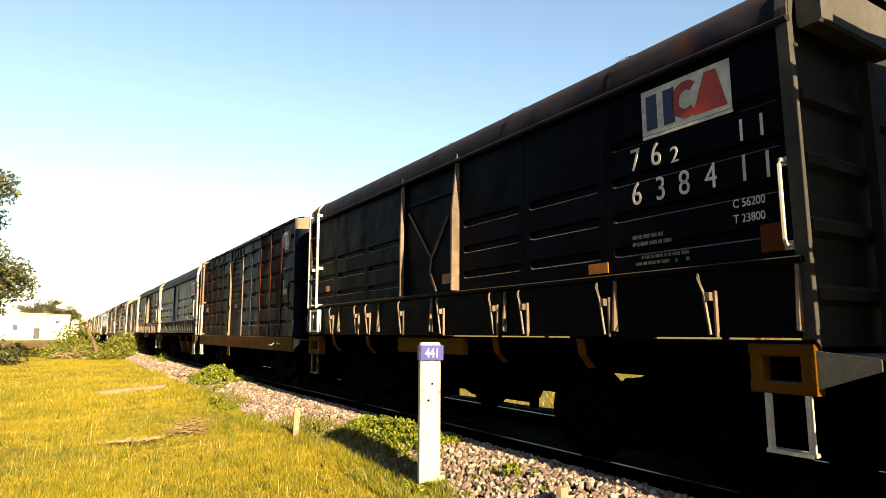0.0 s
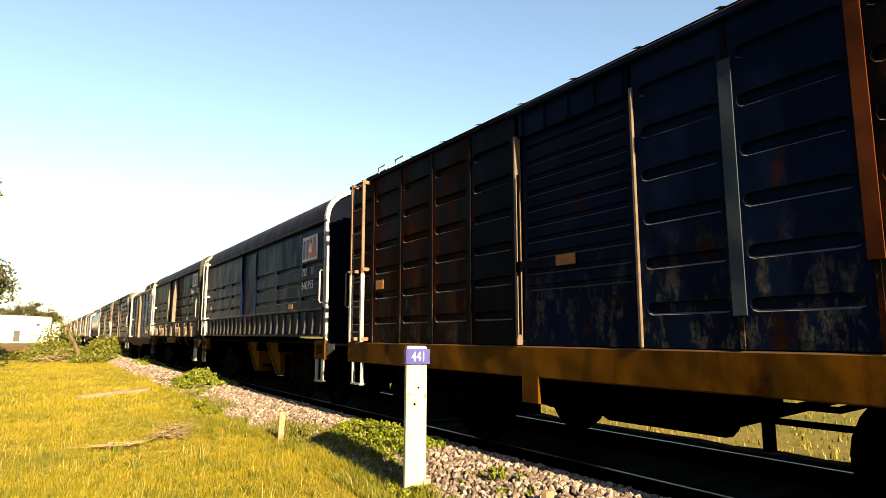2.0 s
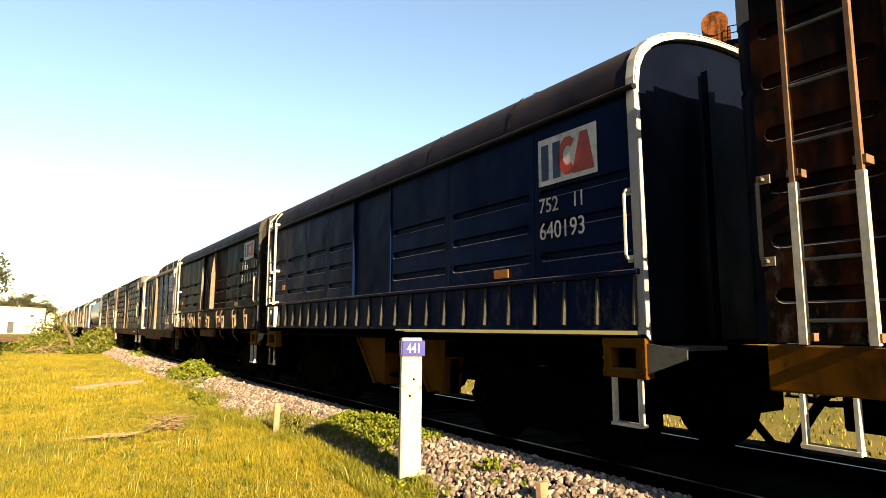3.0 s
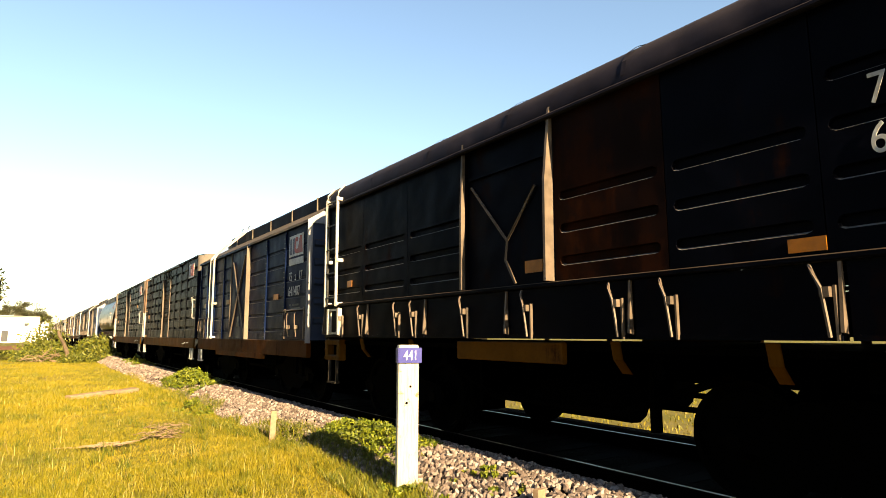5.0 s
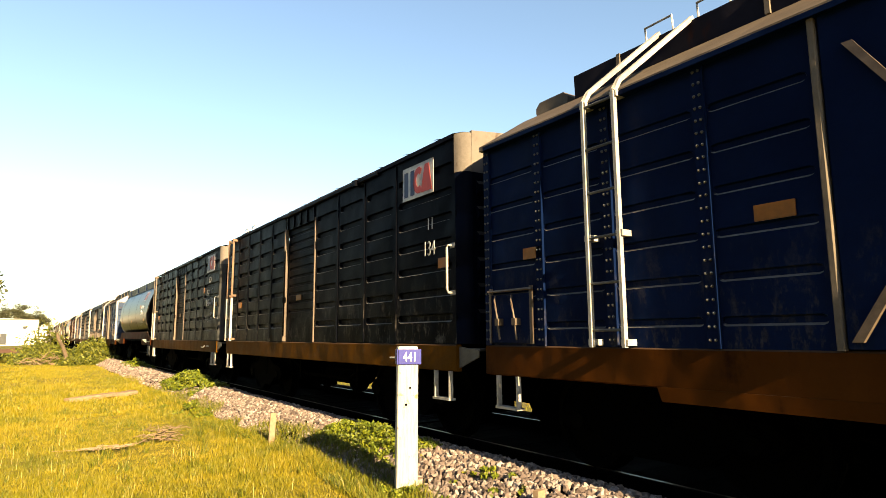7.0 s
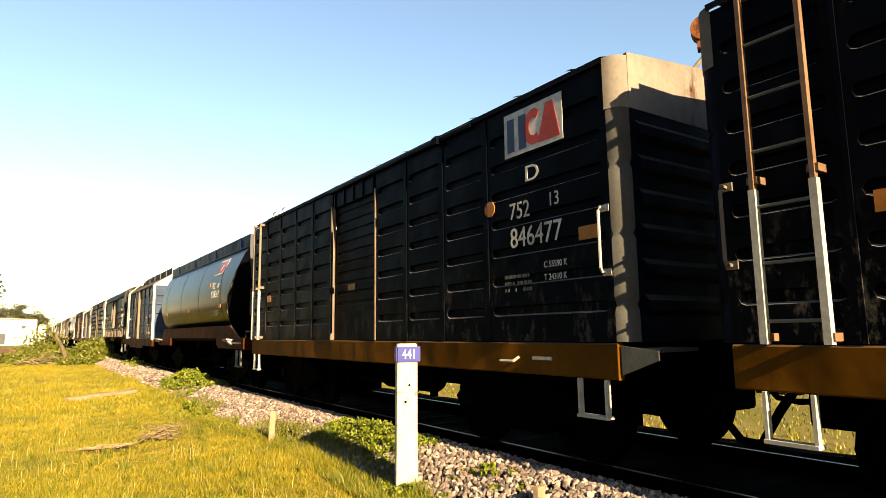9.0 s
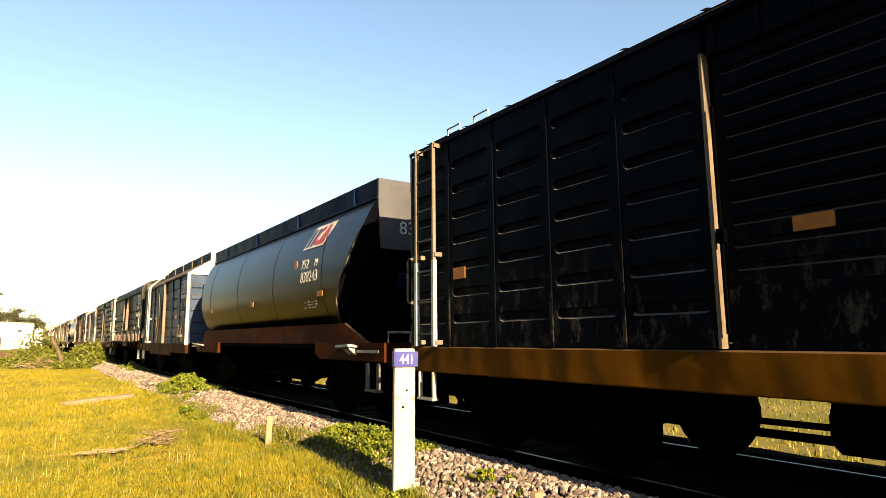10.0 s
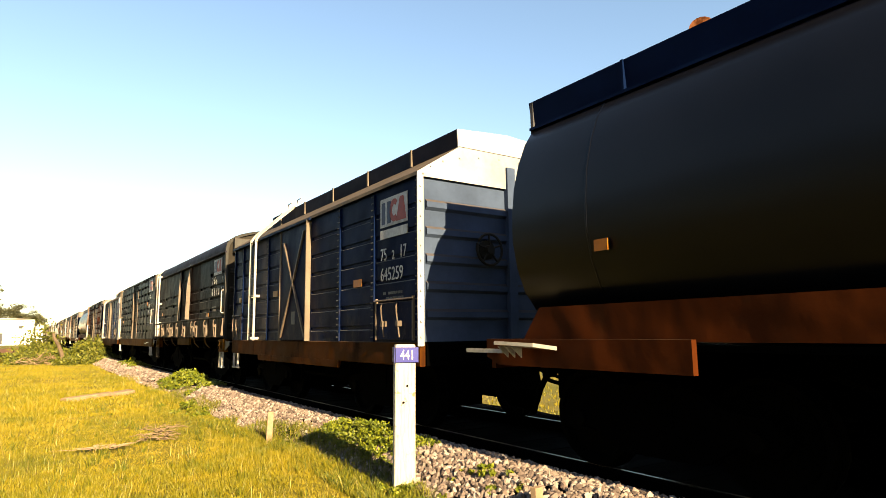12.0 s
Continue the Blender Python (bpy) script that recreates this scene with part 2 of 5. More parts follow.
def panel(w, z0, z1, ribs, margin=0.06, depth=0.036, half=0.045):
    """A pressed side sheet from y = 0 to w with sunk horizontal grooves; it faces -x."""
    g = Geo()
    g.ledges = []
    ya, yb = margin, w - margin
    zs = [z0]
    for r in ribs:
        zs += [r - half, r + half]
    zs.append(z1)
    for i in range(len(zs) - 1):
        a, b = zs[i], zs[i + 1]
        if i % 2 == 0:
            g.face([(0, 0, a), (0, w, a), (0, w, b), (0, 0, b)])
        else:
            c, r = (a + b) / 2, half

            def ring(x, low, high):
                """The groove's outline, round at both ends, from its upper corner against the clock."""
                pts = []
                for k in range(10):
                    t = radians(90 + 45 * (k if k < 5 else k - 1))
                    up = math.sin(t)
                    pts.append((x, (ya + r if k < 5 else yb - r) + high * math.cos(t), c + (high if up > 0 else low) * up))
                return pts

            o, n = ring(0.0, r, r), ring(depth, r - 0.016, r - 0.008)
            g.face([(0, 0, b)] + o[:5] + [(0, 0, a)])
            g.face([(0, w, a)] + o[5:] + [(0, w, b)])
            g.face(n)
            for j in range(10):
                k = (j + 1) % 10
                # the lower lip gets the painted highlight
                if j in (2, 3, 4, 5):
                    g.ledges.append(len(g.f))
                g.face([o[j], o[k], n[k], n[j]])
    # the sheet's edges, turned inwards
    for u in (0, w):
        g.face([(0, u, z0), (0, u, z1), (0.04, u, z1), (0.04, u, z0)])
    for z in (z0, z1):
        g.face([(0, 0, z), (0, w, z), (0.04, w, z), (0.04, 0, z)])
    return g


PANELS = {}


def sheet(parent, L, y0, y1, z0, z1, ribs, material, x=-HW, both=True, **kw):
    key = (round(y1 - y0, 3), z0, z1, tuple(ribs), material, tuple(kw.items()))
    if key not in PANELS:
        g = panel(y1 - y0, z0, z1, ribs, **kw)
        me = g.mesh("side_panel")
        me.materials.append(M[material])
        # second slot: highlight colour for the lower lips
        me.materials.append(M["ledge_lit"])
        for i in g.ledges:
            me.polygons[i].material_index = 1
        PANELS[key] = me
    a = part("side_panel", PANELS[key], None, parent, "", pose(x, y0, 0))
    if both:
        part("side_panel", PANELS[key], None, parent, "", pose(0, L, 0, 0, 0, 180) @ pose(x, y0, 0))
    return a


def pair(name, g, material, parent, L, label="", smooth=False):
    """The same part on both sides of a wagon."""
    a = part(name, g, material, parent, label, None, smooth)
    part(name, a.data, None, parent, label, pose(0, L, 0, 0, 0, 180))
    return a


CACHE = {}
WHEELSETS = []


def bogie(parent, y, keyed):
    """A four-wheeled truck: side frames with springs, bolster and two wheelsets."""
    if "side_frame" not in CACHE:
        out = [(-1.12, 0.50), (-0.98, 0.62), (-0.62, 0.66), (-0.34, 0.80), (0.34, 0.80), (0.62, 0.66), (0.98, 0.62), (1.12, 0.50),
               (1.0, 0.36), (0.70, 0.40), (0.40, 0.22), (-0.40, 0.22), (-0.70, 0.40), (-1.0, 0.36)]
        CACHE["side_frame"] = Geo().prism([(-0.07, a, b) for a, b in out], (0.14, 0, 0)).mesh("side_frame")
        CACHE["bolster"] = Geo().box(-1.1, 1.1, -0.17, 0.17, 0.46, 0.84, 0.04).mesh("bogie")
        g = Geo()
        rings = []
        side = [(0.93, 0.12), (0.87, 0.15), (0.87, 0.36), (0.92, 0.40), (0.92, 0.45), (0.82, 0.46), (0.805, 0.49), (0.775, 0.49), (0.80, 0.40), (0.80, 0.12), (0.75, 0.075)]
        for x, r in [(-1.12, 0.07)] + [(-x, r) for x, r in side] + list(reversed(side)) + [(1.12, 0.07)]:
            rings.append([(x, r * math.cos(k * math.pi / 12), r * math.sin(k * math.pi / 12)) for k in range(24)])
        CACHE["wheelset"] = g.loft(rings, True, True).mesh("wheelset")
        beam = Geo().box(-0.98, 0.98, -0.04, 0.04, 0.30, 0.46, 0.015)
        for x in (-0.87, 0.87):
            beam.box(x - 0.06, x + 0.06, -0.09, 0.09, 0.24, 0.66, 0.02)
        beam.box(-0.5, 0.5, -0.03, 0.03, 0.16, 0.30)
        CACHE["brake_beam"] = beam.mesh("brake_beam")
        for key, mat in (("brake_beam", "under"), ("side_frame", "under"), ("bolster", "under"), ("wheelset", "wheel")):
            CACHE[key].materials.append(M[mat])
    b = part("bogie", CACHE["bolster"], None, parent, "black cast steel bogie", pose(0, y, 0))
    for x in (-1.02, 1.02):
        part("side_frame", CACHE["side_frame"], None, b, "", pose(x, 0, 0))
    for k in (-0.36, 0.36):
        part("brake_beam", CACHE["brake_beam"], None, b, "", pose(0, k, 0))
    for k in (-0.85, 0.85):
        w = part("wheelset", CACHE["wheelset"], None, b, "worn steel wheels on their axle", pose(0, k, 0.46))
        if keyed:
            WHEELSETS.append((w, k))


def underframe(w, L, keyed, sill, z0=0.86, z1=1.16):
    """Sole bars, centre beam, brake gear, couplers, steps and bogies."""
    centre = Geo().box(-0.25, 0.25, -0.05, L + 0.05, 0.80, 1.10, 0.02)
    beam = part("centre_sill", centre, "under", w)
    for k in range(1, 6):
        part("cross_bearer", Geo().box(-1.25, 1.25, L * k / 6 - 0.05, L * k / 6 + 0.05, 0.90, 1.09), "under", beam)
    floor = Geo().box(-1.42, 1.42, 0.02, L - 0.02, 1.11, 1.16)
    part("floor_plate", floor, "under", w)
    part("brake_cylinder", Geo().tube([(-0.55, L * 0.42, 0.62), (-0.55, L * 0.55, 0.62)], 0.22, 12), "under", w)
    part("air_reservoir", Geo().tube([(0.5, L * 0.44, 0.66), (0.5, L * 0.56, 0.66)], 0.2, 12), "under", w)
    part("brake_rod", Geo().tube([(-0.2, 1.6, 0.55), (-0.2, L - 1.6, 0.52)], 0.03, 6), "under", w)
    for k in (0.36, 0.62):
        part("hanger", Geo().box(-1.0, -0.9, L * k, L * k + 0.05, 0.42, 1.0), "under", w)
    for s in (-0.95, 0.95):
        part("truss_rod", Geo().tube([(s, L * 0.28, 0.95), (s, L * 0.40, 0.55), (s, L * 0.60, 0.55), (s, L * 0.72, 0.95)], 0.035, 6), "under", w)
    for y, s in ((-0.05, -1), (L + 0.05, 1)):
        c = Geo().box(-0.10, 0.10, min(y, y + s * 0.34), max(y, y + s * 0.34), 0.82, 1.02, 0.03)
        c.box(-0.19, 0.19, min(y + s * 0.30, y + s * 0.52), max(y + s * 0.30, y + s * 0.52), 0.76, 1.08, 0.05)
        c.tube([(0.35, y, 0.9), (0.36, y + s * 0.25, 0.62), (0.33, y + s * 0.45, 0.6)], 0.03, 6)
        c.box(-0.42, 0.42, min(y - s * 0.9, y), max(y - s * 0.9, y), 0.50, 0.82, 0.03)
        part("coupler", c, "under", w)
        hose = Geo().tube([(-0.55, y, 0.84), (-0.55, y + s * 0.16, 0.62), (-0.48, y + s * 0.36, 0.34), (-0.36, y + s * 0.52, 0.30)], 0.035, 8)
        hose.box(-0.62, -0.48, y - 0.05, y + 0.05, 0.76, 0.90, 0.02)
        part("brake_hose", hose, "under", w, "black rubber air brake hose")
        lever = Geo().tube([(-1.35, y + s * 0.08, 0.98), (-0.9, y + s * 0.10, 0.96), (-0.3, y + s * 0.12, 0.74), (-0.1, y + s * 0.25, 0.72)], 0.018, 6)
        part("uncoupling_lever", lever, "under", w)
    if sill:
        s = Geo().box(-HW - 0.012, -HW + 0.07, 0.0, L, z0, z1, 0.012)
        pair("sole_bar", s, sill, w, L, "rust-streaked orange steel sole bar")
        # end beams near-black, their shade painted over the orange
        for y in (0.0, L - 0.08):
            part("end_beam", Geo().box(-HW + 0.09, HW - 0.09, y, y + 0.08, z0, z1 - 0.02, 0.01), "under", w)
    for y in (1.75, L - 1.75):
        bogie(w, y, keyed)


def corner_step(w, L, y, z, material="cream", wide=0.30, low=0.55):
    g = Geo()
    for k in (0, wide):
        g.box(-HW - 0.03, -HW + 0.02, y + k - 0.012, y + k + 0.012, low, z)
    g.box(-HW - 0.045, -HW + 0.05, y - 0.016, y + wide + 0.016, low - 0.015, low + 0.01)
    pair("step", g, material, w, L, "painted steel stirrup step")


def ladder(w, L, y, z0, z1, wide=0.36, out=0.11, material="cream", foot=0.0):
    """Two stiles with rungs, standing off the side."""
    g = Geo()
    x = -HW - out
    for k in (0, wide):
        g.box(x - 0.012, x + 0.03, y + k - 0.015, y + k + 0.015, z0, z1)
        for z in (z0 + 0.04, (z0 + z1) * 0.5 - 0.15, z1 - 0.04):
            g.box(x, -HW + 0.002, y + k - 0.035, y + k + 0.035, z - 0.025, z + 0.025)
    a = pair("ladder", g, material, w, L, "cream-painted steel side ladder")
    if foot:
        for k in (0, wide):
            part("painted_foot", Geo().box(x - 0.016, x + 0.034, y + k - 0.023, y + k + 0.023, z0 - 0.004, z0 + foot), "cream", a, "white painted lower end of the stile")
    n = int((z1 - z0) / 0.31)
    rung = None
    for i in range(n):
        z = z0 + 0.14 + i * (z1 - z0 - 0.2) / max(1, n - 1)
        if rung is None:
            rung = Geo().tube([(x + 0.01, y, 0), (x + 0.01, y + wide, 0)], 0.012, 6).mesh("rung")
            rung.materials.append(M["grey_text"])
        part("rung", rung, None, a, "", pose(0, 0, z))


def grab_iron(w, L, y, z0, z1, material="cream"):
    x = -HW
    g = Geo().tube([(x, y, z0), (x - 0.07, y, z0), (x - 0.085, y, z0 + 0.03), (x - 0.085, y, z1 - 0.03), (x - 0.07, y, z1), (x, y, z1)], 0.014, 6)
    for z in (z0, z1):
        g.box(x - 0.012, x + 0.01, y - 0.045, y + 0.045, z - 0.03, z + 0.03)
    pair("grab_iron", g, material, w, L, "bent steel handrail at the corner")


def gusset(w, L, out):
    """Chequer-plate brackets that carry the end step."""
    g = Geo().prism([(-HW + 0.02, -out, 1.14), (-HW + 0.02, -out - 0.36, 1.10), (-HW + 0.02, -out - 0.36, 1.03), (-HW + 0.02, -out, 0.90)], (0.02, 0, 0))
    g.box(-HW + 0.04, -0.95, -out - 0.36, -out - 0.02, 1.09, 1.12)
    pair("end_step", g, "tread", w, L, "chequer-plate step at the end")


def plate(w, y0, y1, z0, z1, material, name="plate", x=-HW - 0.012, label="", slant=0.0):
    g = Geo().prism([(x, y0, z0), (x, y1, z0), (x, y1 - slant, z1), (x, y0 - slant, z1)], (0.010, 0, 0))
    return part(name, g, material, w, label)


def emblem(w, y0, y1, z0, z1, x=-HW - 0.012, slant=0.0, lean=None):
    """The operator's painted panel: a white field with plain blue and red shapes. y0 is its front edge."""
    m = lean
    W, H = y1 - y0, z1 - z0

    def at(u, v, k):
        return (x - k * 0.004, y1 - u * W - slant * v, z0 + v * H)

    def flat(name, outline, k, mat):
        g = Geo().prism([at(u, v, k) for u, v in outline], (0.004, 0, 0))
        return part(name, g, mat, field if k else w, "", m if not k else None)

    field = None
    field = flat("emblem", [(0, 0), (1, 0), (1, 1), (0, 1)], 0, "white")
    field["label"] = "white painted panel with blue and red shapes"
    flat("blue_bar", [(0.06, 0.10), (0.19, 0.10), (0.19, 0.86), (0.06, 0.86)], 1, "logo_blue")
    flat("blue_bar", [(0.27, 0.10), (0.40, 0.10), (0.40, 0.86), (0.27, 0.86)], 1, "logo_blue")
    arc = [(0.53 + 0.17 * math.cos(a), 0.50 + 0.40 * math.sin(a)) for a in [radians(50 + 26 * i) for i in range(11)]]
    arc += [(0.53 + 0.08 * math.cos(a), 0.50 + 0.20 * math.sin(a)) for a in [radians(310 - 26 * i) for i in range(11)]]
    flat("red_crescent", arc, 1, "logo_red")
    flat("red_wedge", [(0.60, 0.10), (0.96, 0.10), (0.86, 0.90), (0.74, 0.90)], 1, "logo_red")
    return field


def bars(w, y0, y1, z0, z1, rows, material="grey_text", x=-HW - 0.006):
    """Small unreadable stencilling: broken bars."""
    rng = random.Random(int((y0 + z0) * 1000))
    g = Geo()
    h = (z1 - z0) / rows
    for r in range(rows):
        y = y1
        while y > y0 + 0.02:
            n = 0.02 + 0.06 * rng.random()
            if rng.random() < 0.75:
                g.box(x, x + 0.004, max(y0, y - n), y, z0 + r * h, z0 + r * h + h * 0.5)
            y -= n + 0.015
    if g.f:
        part("stencilled_marks", g, material, w)


def arched_roof(w, L, eave, rise, material="roof", over=0.03, label="curved sheet-steel roof"):
    g = Geo()
    prof = [(-HW - 0.02, eave - 0.07), (-HW - 0.03, eave)]
    for i in range(1, 18):
        a = math.pi * (1 - i / 18)
        prof.append(((HW + 0.02) * math.cos(a), eave + rise * math.sin(a) ** 0.8))
    prof += [(HW + 0.03, eave), (HW + 0.02, eave - 0.07)]
    g.loft([[(x, y, z) for x, z in prof] for y in np.linspace(-over, L + over, 6)], closed=False)
    roof = part("roof", g, material, w, label, None, True)
    seams = Geo()
    for y in np.linspace(0.02, L - 0.02, 7):
        seams.loft([[(x * 1.004, y + d, z + 0.012) for x, z in prof[1:-1]] for d in (-0.025, 0.025)], closed=False)
    part("roof_seams", seams, material, roof)
    gut = Geo().box(-HW - 0.075, -HW - 0.015, -over, L + over, eave - 0.10, eave - 0.055, 0.012)
    pair("gutter", gut, material, w, L)
    return [(x, z) for x, z in prof[1:-1]]


def end_wall(w, L, outline, z0, material, ribs=(), label="pressed steel end wall", inset=0.03):
    """Both ends: a sheet of the roof's outline, with horizontal pressings and corner posts."""
    for y, s in ((inset, -1), (L - inset, 1)):
        pts = [(-HW + 0.02, y, z0)] + [(max(-HW + 0.02, min(HW - 0.02, x)), y, z - 0.02) for x, z in outline] + [(HW - 0.02, y, z0)]
        e = part("end_wall", Geo().prism(pts, (0, -s * 0.05, 0)), material, w, label)
        if ribs:
            g = Geo()
            for z in ribs:
                g.loft([[(x, y + s * d, z + h) for d, h in ((-0.01, -0.08), (0.045, -0.035), (0.045, 0.035), (-0.01, 0.08))]
                        for x in (-HW + 0.10, -HW + 0.2, HW - 0.2, HW - 0.10)], True, True)
            part("end_ribs", g, material, e)


def roof_walk(w, y0, y1, z, material="eave"):
    g = Geo().box(-0.3, 0.3, y0, y1, z + 0.06, z + 0.10)
    for y in np.linspace(y0 + 0.1, y1 - 0.1, 5):
        g.box(-0.3, 0.3, y - 0.03, y + 0.03, z - 0.06, z + 0.06)
    part("roof_walk", g, material, w, "steel running board on the roof")


def roof_handles(w, L, y, x, z, material="cream"):
    for k in (0.0, 0.55):
        g = Geo().tube([(x, y + k, z - 0.05), (x - 0.02, y + k, z + 0.12), (x + 0.02, y + k + 0.32, z + 0.14), (x + 0.04, y + k + 0.32, z - 0.05)], 0.012, 6)
        part("roof_handle", g, material, w, "thin bent grab rail on the roof")


def flap_wagon(name, L, at, side, label, numbers=(), keyed=True, smooth_door=False, variant=0, rusty=False):
    """A covered wagon with drop flaps along the foot of its sides and an arched roof."""
    w = empty(name, label, "goods wagon", "wagons of the train", pose(TRACK_X, at, 0))
    EAVE, SHELF, LOW = (3.41, 1.75, 1.22) if not smooth_door else (3.32, 1.74, 1.24)
    d0, d1 = (4.0, 5.42) if not smooth_door else (4.2, 5.4)
    prof = arched_roof(w, L, EAVE, 0.54 if not smooth_door else 0.66)
    cuts = [0.0, 1.66, 2.78, d0] if not smooth_door else [0.0, 1.25, 2.75, d0]
    ribs = [1.93, 2.23, 2.54, 2.86]
    for a, b in zip(cuts[:-1], cuts[1:]):
        sheet(w, L, a + 0.004, b - 0.004, SHELF, EAVE - 0.02, ribs if b - a > 1.5 else ribs[:3], "rust_side" if rusty and b == d0 else side)
    rest = np.linspace(d1, L, 4 if not smooth_door else 5)
    for a, b in zip(rest[:-1], rest[1:]):
        sheet(w, L, float(a) + 0.004, float(b) - 0.004, SHELF, EAVE - 0.02, ribs[:3], side)
    # sliding door with braces between two flanges
    door = pair("door", Geo().box(-HW + 0.03, -HW + 0.07, d0 + 0.02, d1 - 0.02, SHELF, EAVE - 0.04), side, w, L, "sliding steel door with a crossed brace")
    if not smooth_door:
        g = Geo()
        ya, yb, ym = d0 + 0.12, d1 - 0.10, (d0 + d1) / 2
        for a, b in (((yb, 2.90), (ym, 2.22)), ((ya + 0.15, 2.72), (ym, 2.22)), ((ym, 2.22), (ym + 0.03, 2.02)), ((ym + 0.03, 2.02), (ym - 0.12, SHELF + 0.02))):
            g.tube([(-HW + 0.012, a[0], a[1]), (-HW + 0.012, b[0], b[1])], 0.015, 4)
        part("door_brace", g, "post_tan", door)
        g = Geo().box(-HW + 0.0, -HW + 0.04, d0 + 0.1, d1 - 0.06, 2.98, 3.02)
        part("door_rail", g, side, door)
    for y, wide in ((d0, 0.13), (d1, 0.07)):
        g = Geo().prism([(-HW - 0.02, y, SHELF), (-HW - wide, y, SHELF), (-HW - wide * 0.9, y, 2.7), (-HW - 0.03, y, EAVE + 0.02), (-HW, y, EAVE + 0.02)], (0, 0.03, 0))
        if smooth_door:
            g = Geo().box(-HW - 0.02, -HW + 0.01, y - 0.02, y + 0.02, SHELF, EAVE)
        pair("door_post", g, "post_tan" if not smooth_door else side, w, L, "tapered steel flange beside the door")
    # ledge and drop flaps
    pair("ledge", Geo().box(-HW - 0.07, -HW + 0.05, 0.0, L, SHELF - 0.05, SHELF - 0.008, 0.008), side, w, L)
    n = 6 if not smooth_door else 8
    ys = np.linspace(0.03, L - 0.03, n + 1)
    for a, b in zip(ys[:-1], ys[1:]):
        g = Geo().box(-HW - 0.030, -HW + 0.02, float(a) + 0.02, float(b) - 0.02, LOW, SHELF - 0.06)
        g.box(-HW - 0.055, -HW - 0.03, float(a) + 0.03, float(b) - 0.03, LOW + 0.0, LOW + 0.035)
        pair("flap", g, side, w, L)
    posts = ys if not smooth_door else np.linspace(0.03, L - 0.03, 25)
    for y in posts:
        y = float(y)
        g = Geo().prism([(-HW - 0.03, y, LOW + 0.04), (-HW - 0.085, y, LOW + 0.05), (-HW - 0.05, y, SHELF - 0.06), (-HW - 0.03, y, SHELF - 0.06)], (0, 0.02, 0))
        pair("stiffener", g, "post_tan" if not smooth_door else "end", w, L)
    if not smooth_door:
        for y in (0.65, 1.65, 2.73, 3.23, 4.32, 5.35, 6.43, 6.85, 7.91, 8.6):
            g = Geo().tube([(-HW - 0.06, y + 0.10, SHELF - 0.07), (-HW - 0.10, y + 0.07, SHELF - 0.11), (-HW - 0.115, y + 0.02, SHELF - 0.22), (-HW - 0.09, y, LOW + 0.02)], 0.012, 5)
            g.box(-HW - 0.12, -HW - 0.05, y - 0.025, y + 0.03, SHELF - 0.27, SHELF - 0.21)
            g.box(-HW - 0.08, -HW - 0.05, y - 0.045, y - 0.03, LOW + 0.0, SHELF - 0.2)
            pair("flap_lock", g, "post_tan", w, L, "rusty lever lock on the drop flap")
        for y in (2.0, 3.3, 6.6, 8.0):
            g = Geo()
            prof2 = [(-HW, 1.20), (-HW + 0.03, 1.05), (-HW + 0.14, 0.93)]
            g.loft([[(x, y + k, z) for x, z in prof2] for k in (0, 0.09)] , False)
            g.loft([[(x + 0.02, y + k, z) for x, z in prof2] for k in (0, 0.09)], False)
            pair("bracket", g, "sill", w, L)
        pair("side_sill", Geo().box(-HW + 0.0, -HW + 0.06, 3.95, 5.6, 0.99, 1.19, 0.01), "sill", w, L, "orange steel sill below the door")
    else:
        for y in (3.3, 4.9):
            g = Geo().prism([(-1.15, y, 1.15), (-1.15, y + 1.0, 1.15), (-1.0, y + 0.62, 0.42), (-1.0, y + 0.38, 0.42)], (0.08, 0, 0))
            for u in (-0.02, 1.0):
                g.prism([(-1.18, y + u, 1.16), (-1.18, y + u + 0.06, 1.16), (-1.04, y + 0.5 + (u - 0.5) * 0.3, 0.40), (-1.04, y + 0.44 + (u - 0.5) * 0.3, 0.40)], (0.3, 0, 0))
            pair("chute", g, "sill", w, L, "sloping discharge chute below the floor")
    # corner blocks, steps, ladder, handles
    for y, n in ((0.0, 0.42), (L - 0.56, 0.56)):
        g = Geo()
        for a, b, c, e in ((0, n, 1.10, 1.18), (0, n, 0.86, 0.94), (0, n * 0.2, 0.93, 1.11), (n * 0.8, n, 0.93, 1.11)):
            g.box(-HW - 0.02, -HW + 0.10, y + a, y + b, c, e, 0.012)
        for a in (0.05, 0.95):
            for z in (0.90, 1.02, 1.14):
                g.tube([(-HW - 0.018, y + n * a, z), (-HW - 0.034, y + n * a, z)], 0.014, 6)
        pair("corner_block", g, "sill", w, L, "orange steel block with an oblong opening")
    gusset(w, L, 0.0)
    corner_step(w, L, 0.05, 0.86, wide=0.26, low=0.5)
    corner_step(w, L, L - 0.46, 0.86, "end_dark", 0.28, 0.52)
    ladder(w, L, L - 0.57, 1.70, EAVE + 0.04, 0.41)
    g = Geo()
    for k in (L - 0.57, L - 0.16):
        g.tube([(-HW - 0.105, k, EAVE), (-HW - 0.085, k, EAVE + 0.12), (-HW + 0.02, k, EAVE + 0.24)], 0.016, 5)
    pair("roof_stile", g, "cream", w, L, "ladder stiles bent over the roof edge")
    g = Geo()
    for k in (L - 0.70, L - 0.32):
        g.box(-HW - 0.13, -HW - 0.06, k - 0.025, k + 0.025, 1.26, 1.66)
    for z in (1.28, 1.64):
        g.box(-HW - 0.12, -HW - 0.09, L - 0.70, L - 0.32, z - 0.015, z + 0.015)
    pair("lower_ladder", g, "cream", w, L)
    grab_iron(w, L, 0.08, 1.82, 2.38)
    underframe(w, L, keyed, None)
    ends = [1.5, 1.95, 2.4, 2.85]
